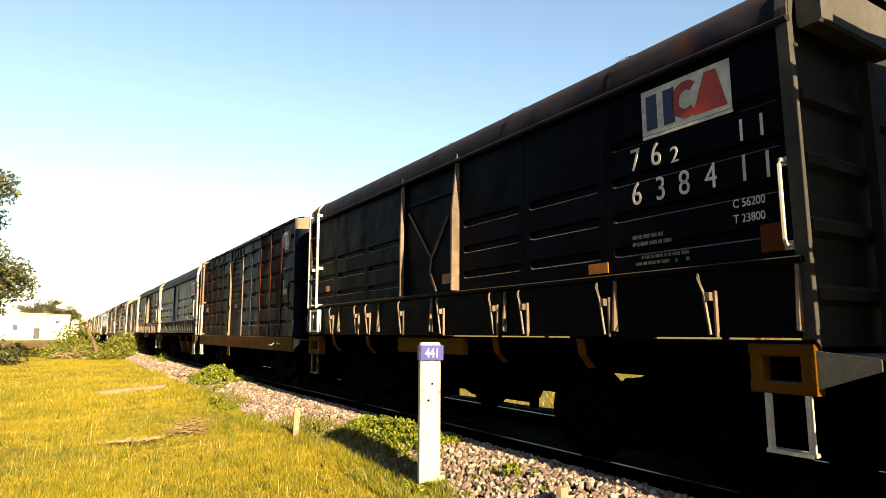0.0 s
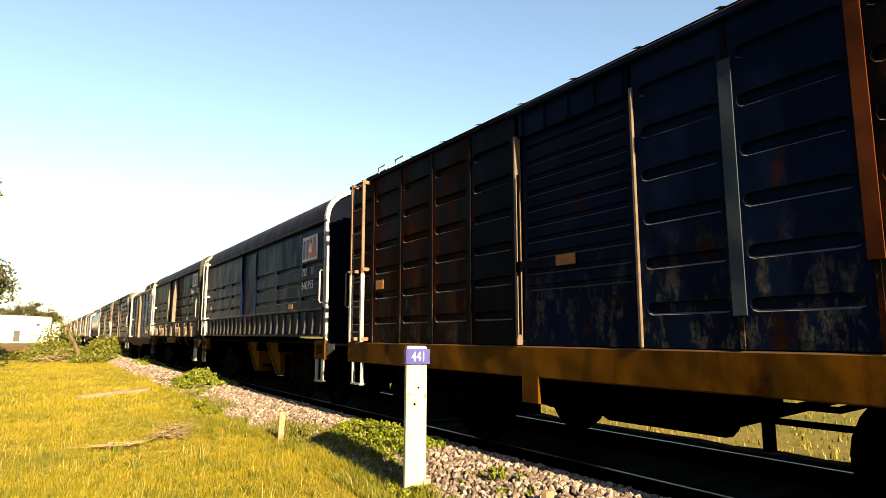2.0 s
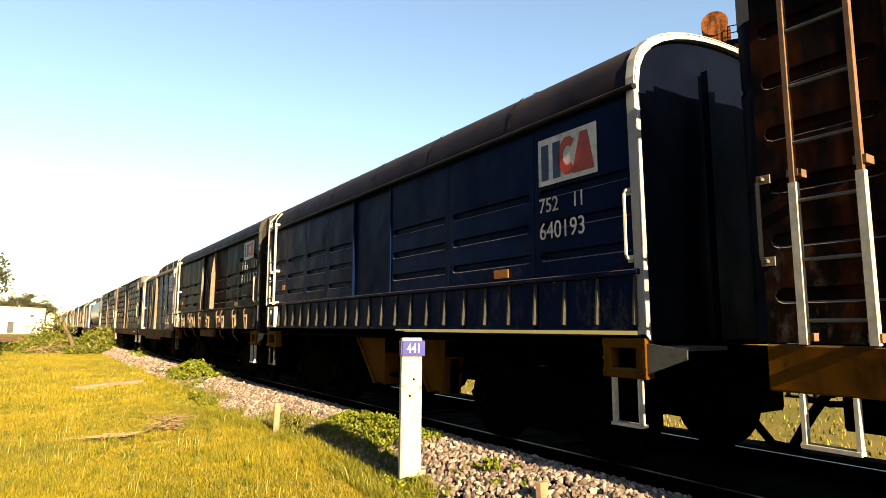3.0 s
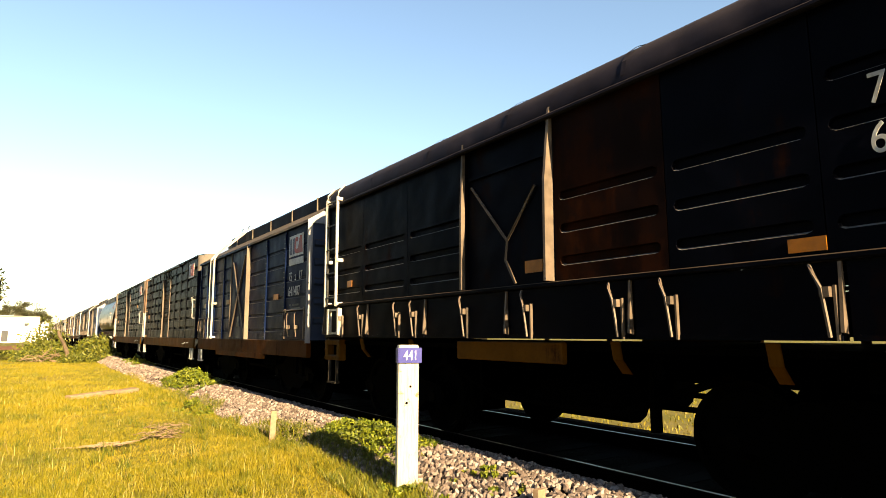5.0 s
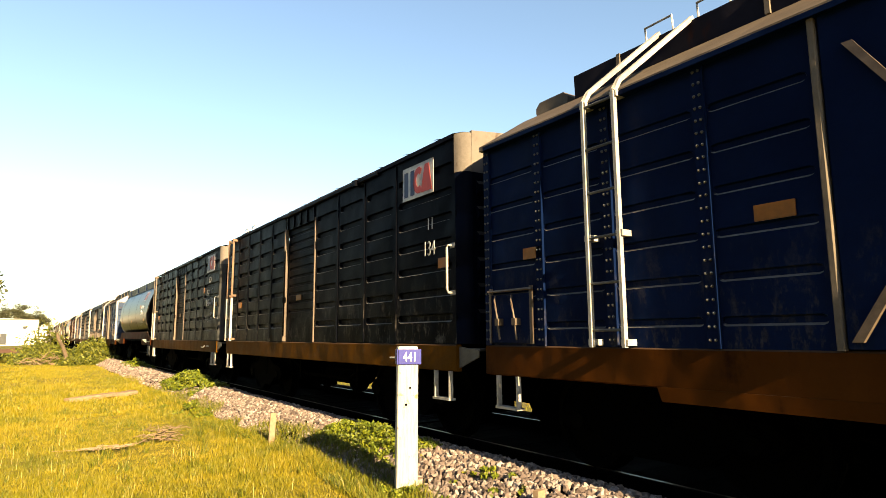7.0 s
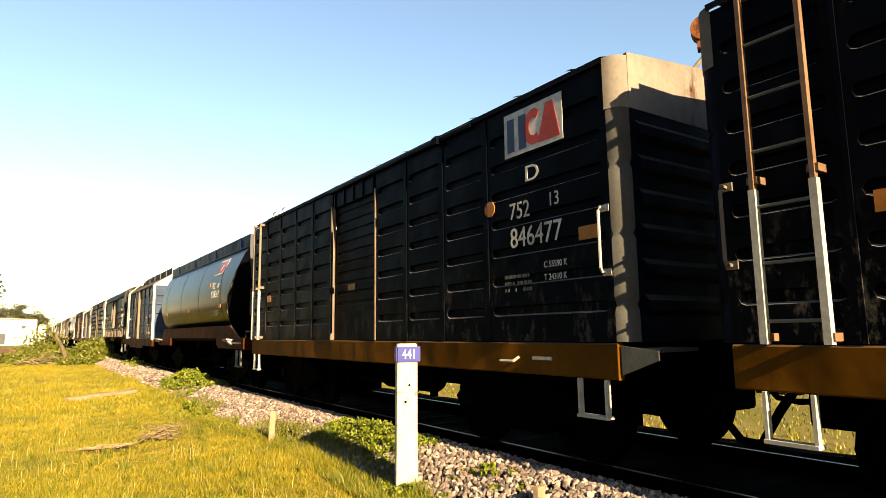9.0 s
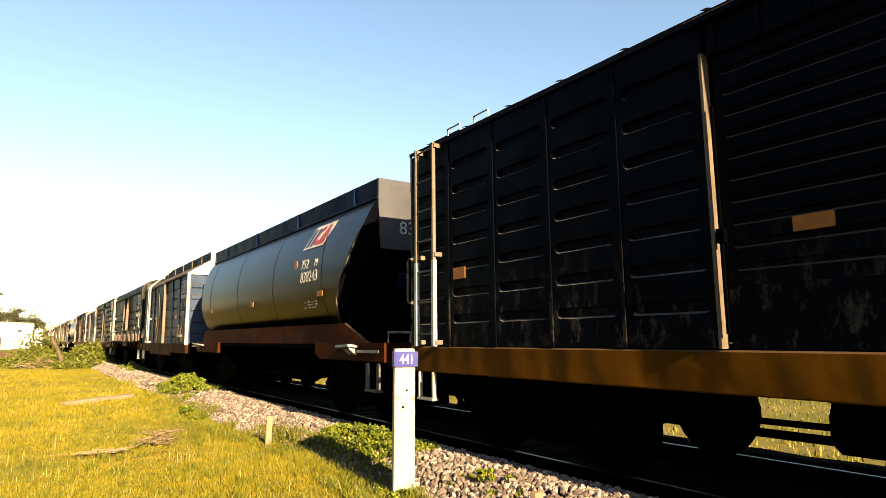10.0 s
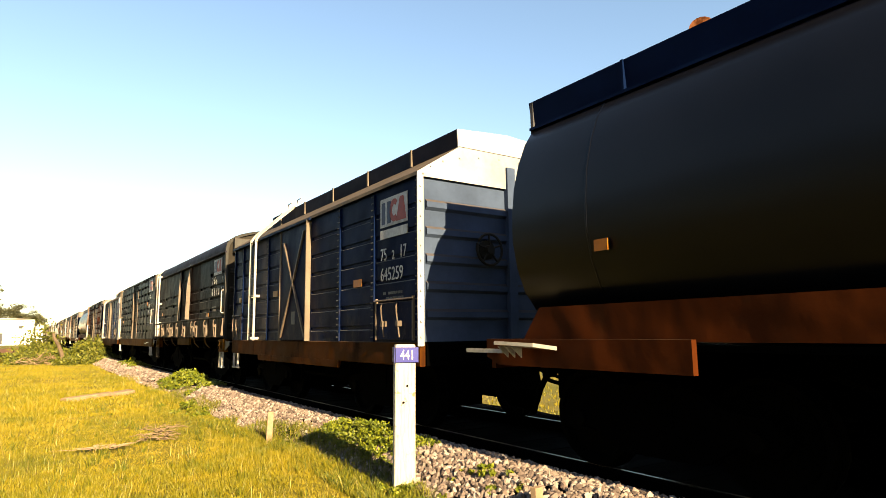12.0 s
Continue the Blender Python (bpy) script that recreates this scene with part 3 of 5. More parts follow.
    # end sheets carry the neighbour's shadow in their colour
    end_wall(w, L, prof, 1.16, "end_dark" if not smooth_door else "end_blue_shaded", ends if not smooth_door else ())
    for y in (-0.025, L - 0.05):
        rim = Geo().loft([[(x * k, y + d, z + (0.012 if k > 1 else -0.04)) for x, z in [(-HW, 1.2)] + prof + [(HW, 1.2)]]
                          for k, d in ((1.010, 0), (1.010, 0.08), (0.965, 0.08), (0.965, 0), (1.010, 0))], closed=False)
        # smooth-door wagons: the sunlit edge is painted into the rim
        part("end_rim", rim, "end" if not smooth_door else "end_lit", w, "pale riveted rim round the end")
    for x in (-0.5, 0.5):
        part("end_post", Geo().box(x - 0.05, x + 0.05, -0.07, 0.0, 1.16, 3.6), "end_dark" if not smooth_door else "end_blue_shaded", w)
    if not smooth_door:
        part("end_box", Geo().box(-1.36, -0.3, -0.16, 0.0, EAVE - 0.10, EAVE + 0.26, 0.02), "end_grey", w, "grey sheet-steel box at the top of the end")
    roof_handles(w, L, L - 0.95, -0.75, EAVE + 0.46)
    plate(w, 1.66, 1.89, 1.77, 1.86, "amber", "reflector", label="amber reflector plate")
    plate(w, L - 0.95, L - 0.8, 1.98, 2.08, "amber", "reflector", label="amber reflector plate")
    if not smooth_door:
        plate(w, 0.12, 0.28, 1.79, 1.98, "rust_strip" if variant == 0 else "sill", "marker_plate", label="faded rust-red marker plate")
        plate(w, d0 + 0.2, d0 + 0.45, 1.86, 1.98, "amber", "reflector", x=-HW + 0.02)
    if smooth_door:
        emblem(w, 0.42, 1.17, 2.62, 3.08)
    else:
        emblem(w, 0.42, 1.22, 2.86, 3.24)
        plate(w, 0.42, 1.22, 2.83, 2.855, "white", "stripe")
    for text, y, z, h, s in numbers:
        lettering("number", text, y, z, h, "white", w, squeeze=s)
    return w


def box_wagon(name, L, at, side, label, numbers=(), keyed=True, end="end_tan", low_end="end_blue_shaded", corner_paint=None, rust_cols=(), rib_gap=0.30, first=1.67, alt="rust_red", columns=3, trim="cream", mark=(0.14, 0.36), cap=3.16, dark_cols=(), stile="stile_tan"):
    """A tall box wagon with pressed sides, a ribbed sliding door and an orange sole bar."""
    w = empty(name, label, "box wagon", "wagons of the train", pose(TRACK_X, at, 0))
    EAVE, FOOT = 3.58, 1.17
    d0, d1 = 4.24, 5.76
    n = int((EAVE - FOOT - 0.2) / rib_gap)
    ribs = [FOOT + 0.30 + i * rib_gap for i in range(n)]
    cuts = [0.0, first] + [first + (d0 - first) * k / columns for k in range(1, columns + 1)]
    cuts2 = [d1 + (L - d1) * k / 5 for k in range(6)]
    k = 0
    for cs in (cuts, cuts2):
        for a, b in zip(cs[:-1], cs[1:]):
            sheet(w, L, a + 0.004, b - 0.004, FOOT, EAVE, ribs, alt if k in rust_cols else "brown_black" if k in dark_cols else side, depth=0.035, half=0.05)
            k += 1
    for y in cuts[1:-1] + cuts2[1:-1]:
        pair("seam", Geo().box(-HW - 0.012, -HW + 0.01, y - 0.016, y + 0.016, FOOT, EAVE - 0.02), alt if rust_cols else side, w, L)
    # sliding door
    door = part("door", panel(d1 - d0 - 0.08, FOOT + 0.42, EAVE - 0.28, [FOOT + 0.56 + i * 0.16 for i in range(11)], depth=0.02, half=0.03), side, w,
                "ribbed sliding steel door", pose(-HW + 0.06, d0 + 0.04, 0))
    part("kick_plate", Geo().box(-HW + 0.045, -HW + 0.09, d0 + 0.05, d1 - 0.05, FOOT + 0.0, FOOT + 0.43), side, w)
    part("door", door.data, None, w, "ribbed sliding steel door", pose(0, L, 0, 0, 0, 180) @ pose(-HW + 0.06, d0 + 0.04, 0))
    part("kick_plate", Geo().box(HW - 0.09, HW - 0.045, L - d1 + 0.05, L - d0 - 0.05, FOOT, FOOT + 0.43), side, w)
    g = Geo().box(-HW + 0.01, -HW + 0.08, d0 + 0.04, d1 - 0.04, EAVE - 0.28, EAVE - 0.02)
    for y in np.linspace(d0 + 0.1, d1 - 0.1, 5):
        g.box(-HW - 0.01, -HW + 0.02, float(y) - 0.02, float(y) + 0.02, EAVE - 0.27, EAVE - 0.04)
    pair("door_header", g, side, w, L)
    for y in (d0, d1):
        pair("door_post", Geo().box(-HW - 0.022, -HW + 0.06, y - 0.015, y + 0.015, FOOT, EAVE - 0.25, 0.005), "post_tan", w, L, "pale tan steel door post")
    rod = Geo().tube([(-HW - 0.03, d1 - 0.07, FOOT + 0.1), (-HW - 0.03, d1 - 0.07, 2.9)], 0.015, 6)
    rod.box(-HW - 0.05, -HW + 0.0, d1 - 0.1, d1 - 0.04, 1.9, 2.0)
    pair("lock_rod", rod, "under", w, L)
    track = Geo().box(-HW - 0.05, -HW + 0.0, 1.9, d1 + 0.1, EAVE - 0.03, EAVE + 0.03, 0.01)
    track.box(-HW - 0.09, -HW - 0.02, 2.52, 2.62, EAVE - 0.06, EAVE + 0.03)
    pair("door_track", track, side, w, L)
    # roof
    roof = Geo()
    prof = [(-HW - 0.03, EAVE), (-HW - 0.035, EAVE + 0.05), (-HW + 0.12, EAVE + 0.10), (0, EAVE + 0.26), (HW - 0.12, EAVE + 0.10), (HW + 0.035, EAVE + 0.05), (HW + 0.03, EAVE)]
    roof.loft([[(x, y, z) for x, z in prof] for y in (0.0, L)], closed=False)
    r = part("roof", roof, alt if rust_cols else "roof", w, "low pitched sheet-steel roof")
    ridge = Geo()
    for y in np.linspace(0.4, L - 0.4, 13):
        ridge.loft([[(x * 0.99, float(y) + d, z + 0.03) for x, z in prof[1:-1]] for d in (-0.03, 0.03)], False)
    part("roof_ribs", ridge, alt if rust_cols else "roof", r)
    walk_z = EAVE + 0.16
    g = Geo().box(-1.25, -0.75, L - 0.75, L - 0.05, walk_z, walk_z + 0.07)
    part("roof_platform", g, "roof", w, "small plank platform on the roof end")
    roof_handles(w, L, L - 1.4, -1.3, EAVE + 0.14)
    # rounded corners and ends; sunlit top plates and shaded lower sheets painted apart
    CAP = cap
    ring = [(-HW + 0.16 - 0.16 * math.cos(a), 0.16 - 0.16 * math.sin(a) - 0.14) for a in np.linspace(0, math.pi / 2, 6)]
    zs = [FOOT]
    for z in ribs[::2]:
        if z < CAP - 0.1:
            zs += [z - 0.05, z, z + 0.05]
    zs.append(CAP)
    for sx in (1, -1):
        corner = Geo().loft([[(sx * (x + (0.02 if i % 3 == 2 else 0)), y + (0.02 if i % 3 == 2 else 0), z) for x, y in ring] for i, z in enumerate(zs)], False)
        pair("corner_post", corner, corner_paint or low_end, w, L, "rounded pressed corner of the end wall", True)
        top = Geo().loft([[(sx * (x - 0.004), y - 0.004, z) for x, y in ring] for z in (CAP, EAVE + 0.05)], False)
        pair("corner_cap", top, end, w, L, "upper corner plate coloured as sunlit", True)
    for y0, s in ((-0.14, -1), (L + 0.14, 1)):
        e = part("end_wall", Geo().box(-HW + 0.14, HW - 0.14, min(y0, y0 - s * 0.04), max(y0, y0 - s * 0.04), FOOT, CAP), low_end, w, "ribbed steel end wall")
        part("end_top", Geo().prism([(-HW + 0.14, y0 + s * 0.006, CAP), (-HW + 0.14, y0 + s * 0.006, EAVE + 0.08), (0, y0 + s * 0.006, EAVE + 0.22), (HW - 0.14, y0 + s * 0.006, EAVE + 0.08), (HW - 0.14, y0 + s * 0.006, CAP)], (0, -s * 0.04, 0)), end, w, "top plate of the end wall coloured as sunlit")
        for z in ribs:
            if z < CAP - 0.1:
                g = Geo().loft([[(x, y0 + s * d, z + h) for d, h in ((-0.01, -0.1), (0.05, -0.04), (0.05, 0.04), (-0.01, 0.1))] for x in (-HW + 0.2, -HW + 0.3, HW - 0.3, HW - 0.2)], True, True)
                part("end_rib", g, low_end, e)
    gusset(w, L, 0.02)
    ladder(w, L, L - 0.66, 1.17, 3.60, 0.38, material=stile, foot=1.0)
    grab_iron(w, L, 0.06, 1.75, 2.30, trim)
    grab_iron(w, L, L - 0.04, 1.70, 2.25, "eave")
    corner_step(w, L, 0.12, 0.86, trim)
    corner_step(w, L, L - 0.5, 0.86)
    underframe(w, L, keyed, "sill")
    if rust_cols:
        pair("jack_pad", Geo().box(-HW - 0.015, -HW + 0.02, d1 - 0.3, d1 - 0.05, 0.62, 0.88, 0.01), "sill", w, L)
    g = Geo().tube([(-HW - 0.02, 1.2, 1.02), (-HW - 0.05, 1.25, 0.98), (-HW - 0.05, 1.45, 0.98)], 0.015, 5)
    pair("pull_hook", g, "cream", w, L)
    pair("tie_plate", Geo().box(-HW - 0.03, -HW - 0.01, 0.75, 1.0, 1.0, 1.03), "cream", w, L)
    plate(w, mark[0], mark[1], 2.06, 2.18, "amber", "reflector", label="amber reflector plate")
    plate(w, d0 + 0.75, d0 + 1.0, 1.92, 2.02, "amber", "reflector", x=-HW + 0.04)
    plate(w, L - 1.15, L - 0.93, 1.92, 2.05, "amber", "reflector", label="amber reflector plate")
    for text, y, z, h, s in numbers:
        lettering("number", text, y, z, h, "white", w, squeeze=s)
    return w


def riveted_wagon(name, L, at, label, numbers=(), keyed=True, side="blue", end="end_shaded"):
    """A blue covered wagon with riveted straps, a crossed door, a pale eave and a raised hatch box."""
    w = empty(name, label, "goods wagon", "wagons of the train", pose(TRACK_X, at, 0))
    EAVE, FOOT = 3.26, 1.16
    d0, d1 = 3.60, 5.02
    ribs = [1.35 + 0.31 * i for i in range(6)]
    cuts = [0.0, 1.25, 2.40, d0]
    cuts2 = [d1, 5.85, 6.75, 7.6, L]
    for cs in (cuts, cuts2):
        for a, b in zip(cs[:-1], cs[1:]):
            sheet(w, L, a + 0.004, b - 0.004, FOOT, EAVE, ribs, side, depth=0.022, half=0.035)
    head = Geo()
    rng = [float(z) for z in np.linspace(FOOT + 0.06, EAVE - 0.05, 22)]
    for z in rng:
        for k in (-0.022, 0.022):
            head.loft([[(x, k + r * math.cos(a), z + r * math.sin(a)) for a in (0, 1.047, 2.094, 3.142, 4.189, 5.236)] for x, r in ((0.0, 0.013), (-0.009, 0.010), (-0.015, 0.004))], True, True)
    for y in cuts[:-1] + cuts2[1:]:
        yy = y + 0.05 if y == 0 else y - 0.05 if y == L else y
        s = pair("rivet_strap", Geo().box(-HW - 0.012, -HW + 0.01, yy - 0.045, yy + 0.045, FOOT, EAVE - 0.01).box(-HW - 0.026, -HW - 0.0, yy - 0.062, yy - 0.052, FOOT, EAVE - 0.02), side, w, L)
        part("rivets", head, "grey_text", s, "", pose(-HW - 0.012, yy, 0))["kind"] = "stuff"
    door = pair("door", Geo().box(-HW - 0.03, -HW + 0.02, d0 + 0.03, d1 - 0.03, FOOT + 0.01, EAVE - 0.02, 0.01), side, w, L, "blue sliding steel door with a crossed brace")
    g = Geo()
    mid = ((d0 + d1) / 2, 2.20)
    for y, z in ((d0 + 0.08, FOOT + 0.05), (d1 - 0.1, FOOT + 0.05), (d0 + 0.2, 3.10), (d1 - 0.2, 3.0)):
        g.prism([(-HW - 0.03, y - 0.03, z), (-HW - 0.03, y + 0.03, z), (-HW - 0.03, mid[0] + 0.02, mid[1]), (-HW - 0.03, mid[0] - 0.02, mid[1])], (-0.035, 0, 0))
    part("door_brace", g, "post_tan", door, "pale angle-iron cross brace")
    part("document_holder", Geo().box(-HW - 0.04, -HW - 0.03, mid[0] - 0.12, mid[0] + 0.06, 1.45, 1.68), "grey_text", door)
    for y, wd in ((d0, 0.09), (d1, 0.05)):
        pair("door_post", Geo().box(-HW - wd, -HW + 0.01, y - 0.022, y + 0.022, FOOT, EAVE + 0.0, 0.008), "eave", w, L, "pale steel door post")
    pair("door_track", Geo().box(-HW - 0.08, -HW - 0.0, d0 - 0.1, L * 0.99, EAVE - 0.02, EAVE + 0.02), side, w, L)
    for y, wd in ((0.12, 0.98), (L - 0.74, 0.62)):
        fl = Geo().box(-HW - 0.03, -HW - 0.0, y, y + wd, FOOT + 0.02, FOOT + 0.52, 0.01)
        f = pair("end_flap", fl, side, w, L)
        for k in (wd * 0.3, wd * 0.72):
            lock = Geo().tube([(-HW - 0.04, y + k + 0.09, FOOT + 0.50), (-HW - 0.075, y + k + 0.06, FOOT + 0.45), (-HW - 0.09, y + k + 0.01, FOOT + 0.32), (-HW - 0.06, y + k, FOOT + 0.06)], 0.011, 5)
            lock.box(-HW - 0.10, -HW - 0.03, y + k - 0.025, y + k + 0.03, FOOT + 0.20, FOOT + 0.27)
            part("flap_lock", lock, "post_tan", f, "rusty bent lever lock")
        rail = Geo().tube([(-HW - 0.045, y - 0.03, FOOT + 0.55), (-HW - 0.045, y + wd + 0.03, FOOT + 0.55)], 0.014, 5)
        for k in (0.0, wd):
            rail.box(-HW - 0.045, -HW - 0.01, y + k - 0.012, y + k + 0.012, FOOT + 0.02, FOOT + 0.58)
        part("flap_rail", rail, "post_tan", f, "worn steel hinge rail")
    # roof: pale sloping eave, then a raised box over the whole length
    g = Geo()
    prof = [(-HW - 0.05, EAVE), (-HW - 0.05, EAVE + 0.05), (-0.87, EAVE + 0.48), (0.87, EAVE + 0.48), (HW + 0.05, EAVE + 0.05), (HW + 0.05, EAVE)]
    g.loft([[(x, y, z) for x, z in prof] for y in (-0.02, L + 0.02)], closed=False)
    part("roof", g, "eave", w, "pale sheet-steel roof with sloping eaves")
    # gable and hatch front take the sunlit copy of the end paint
    for y in (-0.012, L - 0.008):
        part("gable", Geo().prism([(x, y, z - 0.006) for x, z in prof], (0, 0.02, 0)), "end_lit", w, "pale gable plate above the end wall")
    pr = [(-0.87, EAVE + 0.47), (-0.88, EAVE + 0.73), (0, EAVE + 0.79), (0.88, EAVE + 0.73), (0.87, EAVE + 0.47)]
    g = Geo().loft([[(x, y, z) for x, z in pr] for y in (0.04, L - 0.8)], closed=True, caps=True)
    part("hatch_box", g, "roof", w, "rusty raised loading hatch along the roof")
    part("hatch_front", Geo().prism([(x, 0.03, z) for x, z in pr], (0, -0.02, 0)), "end_lit", w, "pale front plate of the hatch box")
    for y in np.linspace(1.2, L - 1.4, 5):
        part("hatch_seam", Geo().box(-0.895, -0.87, float(y) - 0.02, float(y) + 0.02, EAVE + 0.48, EAVE + 0.74), "eave", w)
    part("roof_dome", Geo().box(-0.8, -0.1, L - 0.62, L - 0.12, EAVE + 0.47, EAVE + 0.66, 0.06), "eave", w)
    outline = [(-HW + 0.02, EAVE)] + [((HW - 0.02) * math.cos(a), EAVE + 0.46 * math.sin(a)) for a in np.linspace(math.pi * 0.94, math.pi * 0.06, 12)] + [(HW - 0.02, EAVE)]
    # end sheets take the shaded copy
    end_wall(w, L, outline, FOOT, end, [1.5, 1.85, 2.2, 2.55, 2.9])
    g = Geo()
    for z in np.linspace(FOOT + 0.05, EAVE, 24):
        g.box(-HW + 0.03, -HW + 0.05, -0.012, 0.03, float(z) - 0.01, float(z) + 0.012)
    for x, z in outline:
        g.box(x - 0.01, x + 0.01, -0.012, 0.03, z - 0.07, z - 0.05)
    g.box(-0.07, 0.07, -0.05, 0.03, FOOT, EAVE + 0.3)
    part("end_rivets", g, end, w)["kind"] = "stuff"
    bw = Geo().tube([(-0.47, -0.02, 2.36), (-0.47, -0.07, 2.36)], 0.13, 16)
    bw.tube([(-0.47, -0.07, 2.36), (-0.47, -0.15, 2.36)], 0.06, 12)
    ring = [radians(18 * k) for k in range(21)]
    bw.tube([(-0.47 + 0.21 * math.cos(a), -0.12, 2.36 + 0.21 * math.sin(a)) for a in ring], 0.018, 6)
    for k in range(5):
        a = radians(72 * k + 20)
        bw.tube([(-0.47, -0.12, 2.36), (-0.47 + 0.21 * math.cos(a), -0.12, 2.36 + 0.21 * math.sin(a))], 0.014, 5)
    part("brake_wheel", bw, "end_dark", w, "round black handbrake gear on the end wall")
    ladder(w, L, L - 1.90, FOOT, 3.30, 0.34)
    g = Geo()
    for k in (0, 0.34):
        y = L - 1.90 + k
        g2 = Geo().tube([(-HW - 0.1, y, 3.28), (-HW - 0.02, y, EAVE + 0.14), (-0.86, y - 0.3, EAVE + 0.76)], 0.028, 4)
        part("roof_stile", g2, "cream", w)
    roof_handles(w, L, L - 2.55, -0.84, EAVE + 0.76)
    flange = Geo().box(-HW - 0.055, -HW + 0.04, -0.035, -0.014, FOOT - 0.05, EAVE, 0.004)
    for z in rng[::2]:
        flange.tube([(-HW - 0.012, -0.036, z), (-HW - 0.012, -0.052, z)], 0.013, 6)
    pair("corner_flange", flange, "end_lit", w, L, "pale riveted angle at the corner")
    corner_step(w, L, 0.15, 0.86, "under")
    corner_step(w, L, L - 0.5, 0.86)
    underframe(w, L, keyed, "rust_sill", 0.86, FOOT)
    g = Geo().prism([(-HW - 0.015, 2.36, 0.87), (-HW - 0.015, 2.40, 0.76), (-HW - 0.015, 6.3, 0.76), (-HW - 0.015, 6.34, 0.87)], (0.05, 0, 0))
    pair("sill_belly", g, "rust_sill", w, L)
    for y, z in ((1.59, 1.95), (5.22, 2.01), (7.56, 2.0)):
        if y < L - 0.3:
            plate(w, y, y + 0.27, z, z + 0.11, "amber", "reflector", label="amber reflector plate")
    emblem(w, 0.28, 1.02, 2.72, 3.12)
    plate(w, 0.28, 1.02, 2.56, 2.68, "white", "stripe")
    for text, y, z, h, s in numbers:
        lettering("number", text, y, z, h, "white", w, squeeze=s)
    return w


def hopper_wagon(name, L, at, label, numbers=(), keyed=True):
    """A round-bellied grain hopper with a hatch coaming and sloping ends."""
    w = empty(name, label, "hopper wagon", "wagons of the train", pose(TRACK_X, at, 0))
    half = [(-1.18, 1.48), (-1.33, 1.66), (-1.43, 1.90), (-1.485, 2.18), (-1.48, 2.45), (-1.45, 2.72), (-1.38, 2.98), (-1.28, 3.22), (-1.14, 3.42)]
    prof = half + [(-x, z) for x, z in reversed(half)]

    def start(z):
        return 0.82 + max(0.0, min(1.0, (3.05 - z) / 1.55)) * 1.2

    cols = [0.0, 0.10, 0.20, 0.28, 0.40, 0.52, 0.64, 0.76, 0.88, 1.0]
    def along(z, k):
        return start(z) if k == 0 else L - 0.45 if k == 1 else max(start(z) + 0.05 * k, L * k)

    rings = [[(x, along(z, k), z) for x, z in prof] for k in cols]
    g = Geo().loft(rings, closed=True)
    g.face(list(reversed(rings[0])))
    g.face(rings[-1])
    part("tank", g, "hopper", w, "glossy black round-sided hopper body", None, True)
    for k in (0.20, 0.42, 0.645, 0.87):
        part("weld_seam", Geo().loft([[(x * k2 - 0.001, along(z, k) + d, z) for x, z in half] for d, k2 in ((-0.012, 1.0), (-0.006, 1.003), (0.006, 1.003), (0.012, 1.0))], False), "hopper", w)
    g = Geo()
    for s in (-1, 1):
        g.prism([(s * 1.13, 0.82, 3.40), (s * 1.16, 0.80, 3.72), (s * 1.16, L - 0.40, 3.72), (s * 1.13, L - 0.42, 3.40)], (-s * 0.02, 0, 0))
        g.box(s * 1.15 - 0.03, s * 1.15 + 0.03, 0.84, L - 0.42, 3.40, 3.43)
    for k in (0.15, 0.38, 0.62, 0.85):
        g.box(-1.175, -1.12, L * k - 0.015, L * k + 0.015, 3.42, 3.72)
    part("coaming", g, "blue", w, "upright dark coaming along the loading hatch")
    part("roof", Geo().prism([(-1.12, 0.84, 3.60), (0, 0.84, 3.74), (1.12, 0.84, 3.60)], (0, L - 1.28, 0)), "roof", w)
    for y, s in ((0.80, -1), (L - 0.42, 1)):
        e = part("end_sheet", Geo().prism([(-1.10, y, 2.62), (-1.16, y, 3.3), (-1.16, y, 3.72), (1.16, y, 3.72), (1.16, y, 3.3), (1.10, y, 2.62)], (0, -s * 0.04, 0)), "hopper_end", w, "dull grey end sheet of the hopper")
        for x in (-1.05, -0.35, 0.35, 1.05):
            part("end_post", Geo().box(x - 0.06, x + 0.06, min(y, y - s * 0.10), max(y, y - s * 0.10), 1.16, 2.62), "under", w)
        part("end_beam", Geo().box(-1.1, 1.1, y - 0.05, y + 0.05, 2.05, 2.15), "under", w)
        part("end_screen", Geo().box(-1.0, 1.0, min(y - s * 0.16, y - s * 0.19), max(y - s * 0.16, y - s * 0.19), 1.2, 2.6), "under", w, "black plate behind the end posts")
        r = Geo()
        for k in (0.55, 0.95):
            r.box(k - 0.025, k + 0.025, y + s * 0.10 - 0.02, y + s * 0.10 + 0.02, 1.2, 3.85)
        for z in np.linspace(1.35, 3.75, 9):
            r.tube([(0.55, y + s * 0.10, float(z)), (0.95, y + s * 0.10, float(z))], 0.013, 6)
        part("end_ladder", r, "grey_text", w, "thin steel ladder on the end")
        if s > 0:
            continue
        sl = Geo().prism([(-1.0, y + 0.02, 3.0), (1.0, y + 0.02, 3.0), (0.8, y - s * 1.2, 1.45), (-0.8, y - s * 1.2, 1.45)], (0, -s * 0.03, 0.0))
        part("slope_sheet", sl, "under", w)
        for x in (-0.7, 0.7):
            part("end_web", Geo().prism([(x, 0.84, 1.2), (x, 0.84, 2.75), (x, 2.05, 1.42), (x, 2.05, 1.2)], (0.02, 0, 0)), "under", w, "black web plate under the sloping end")
        for x in (-0.62, 0.0, 0.62):
            part("end_window", Geo().box(x - 0.27, x + 0.27, 0.66, 0.69, 2.02, 2.24, 0.006), "blue", e, "dull blue plate in the end frame")
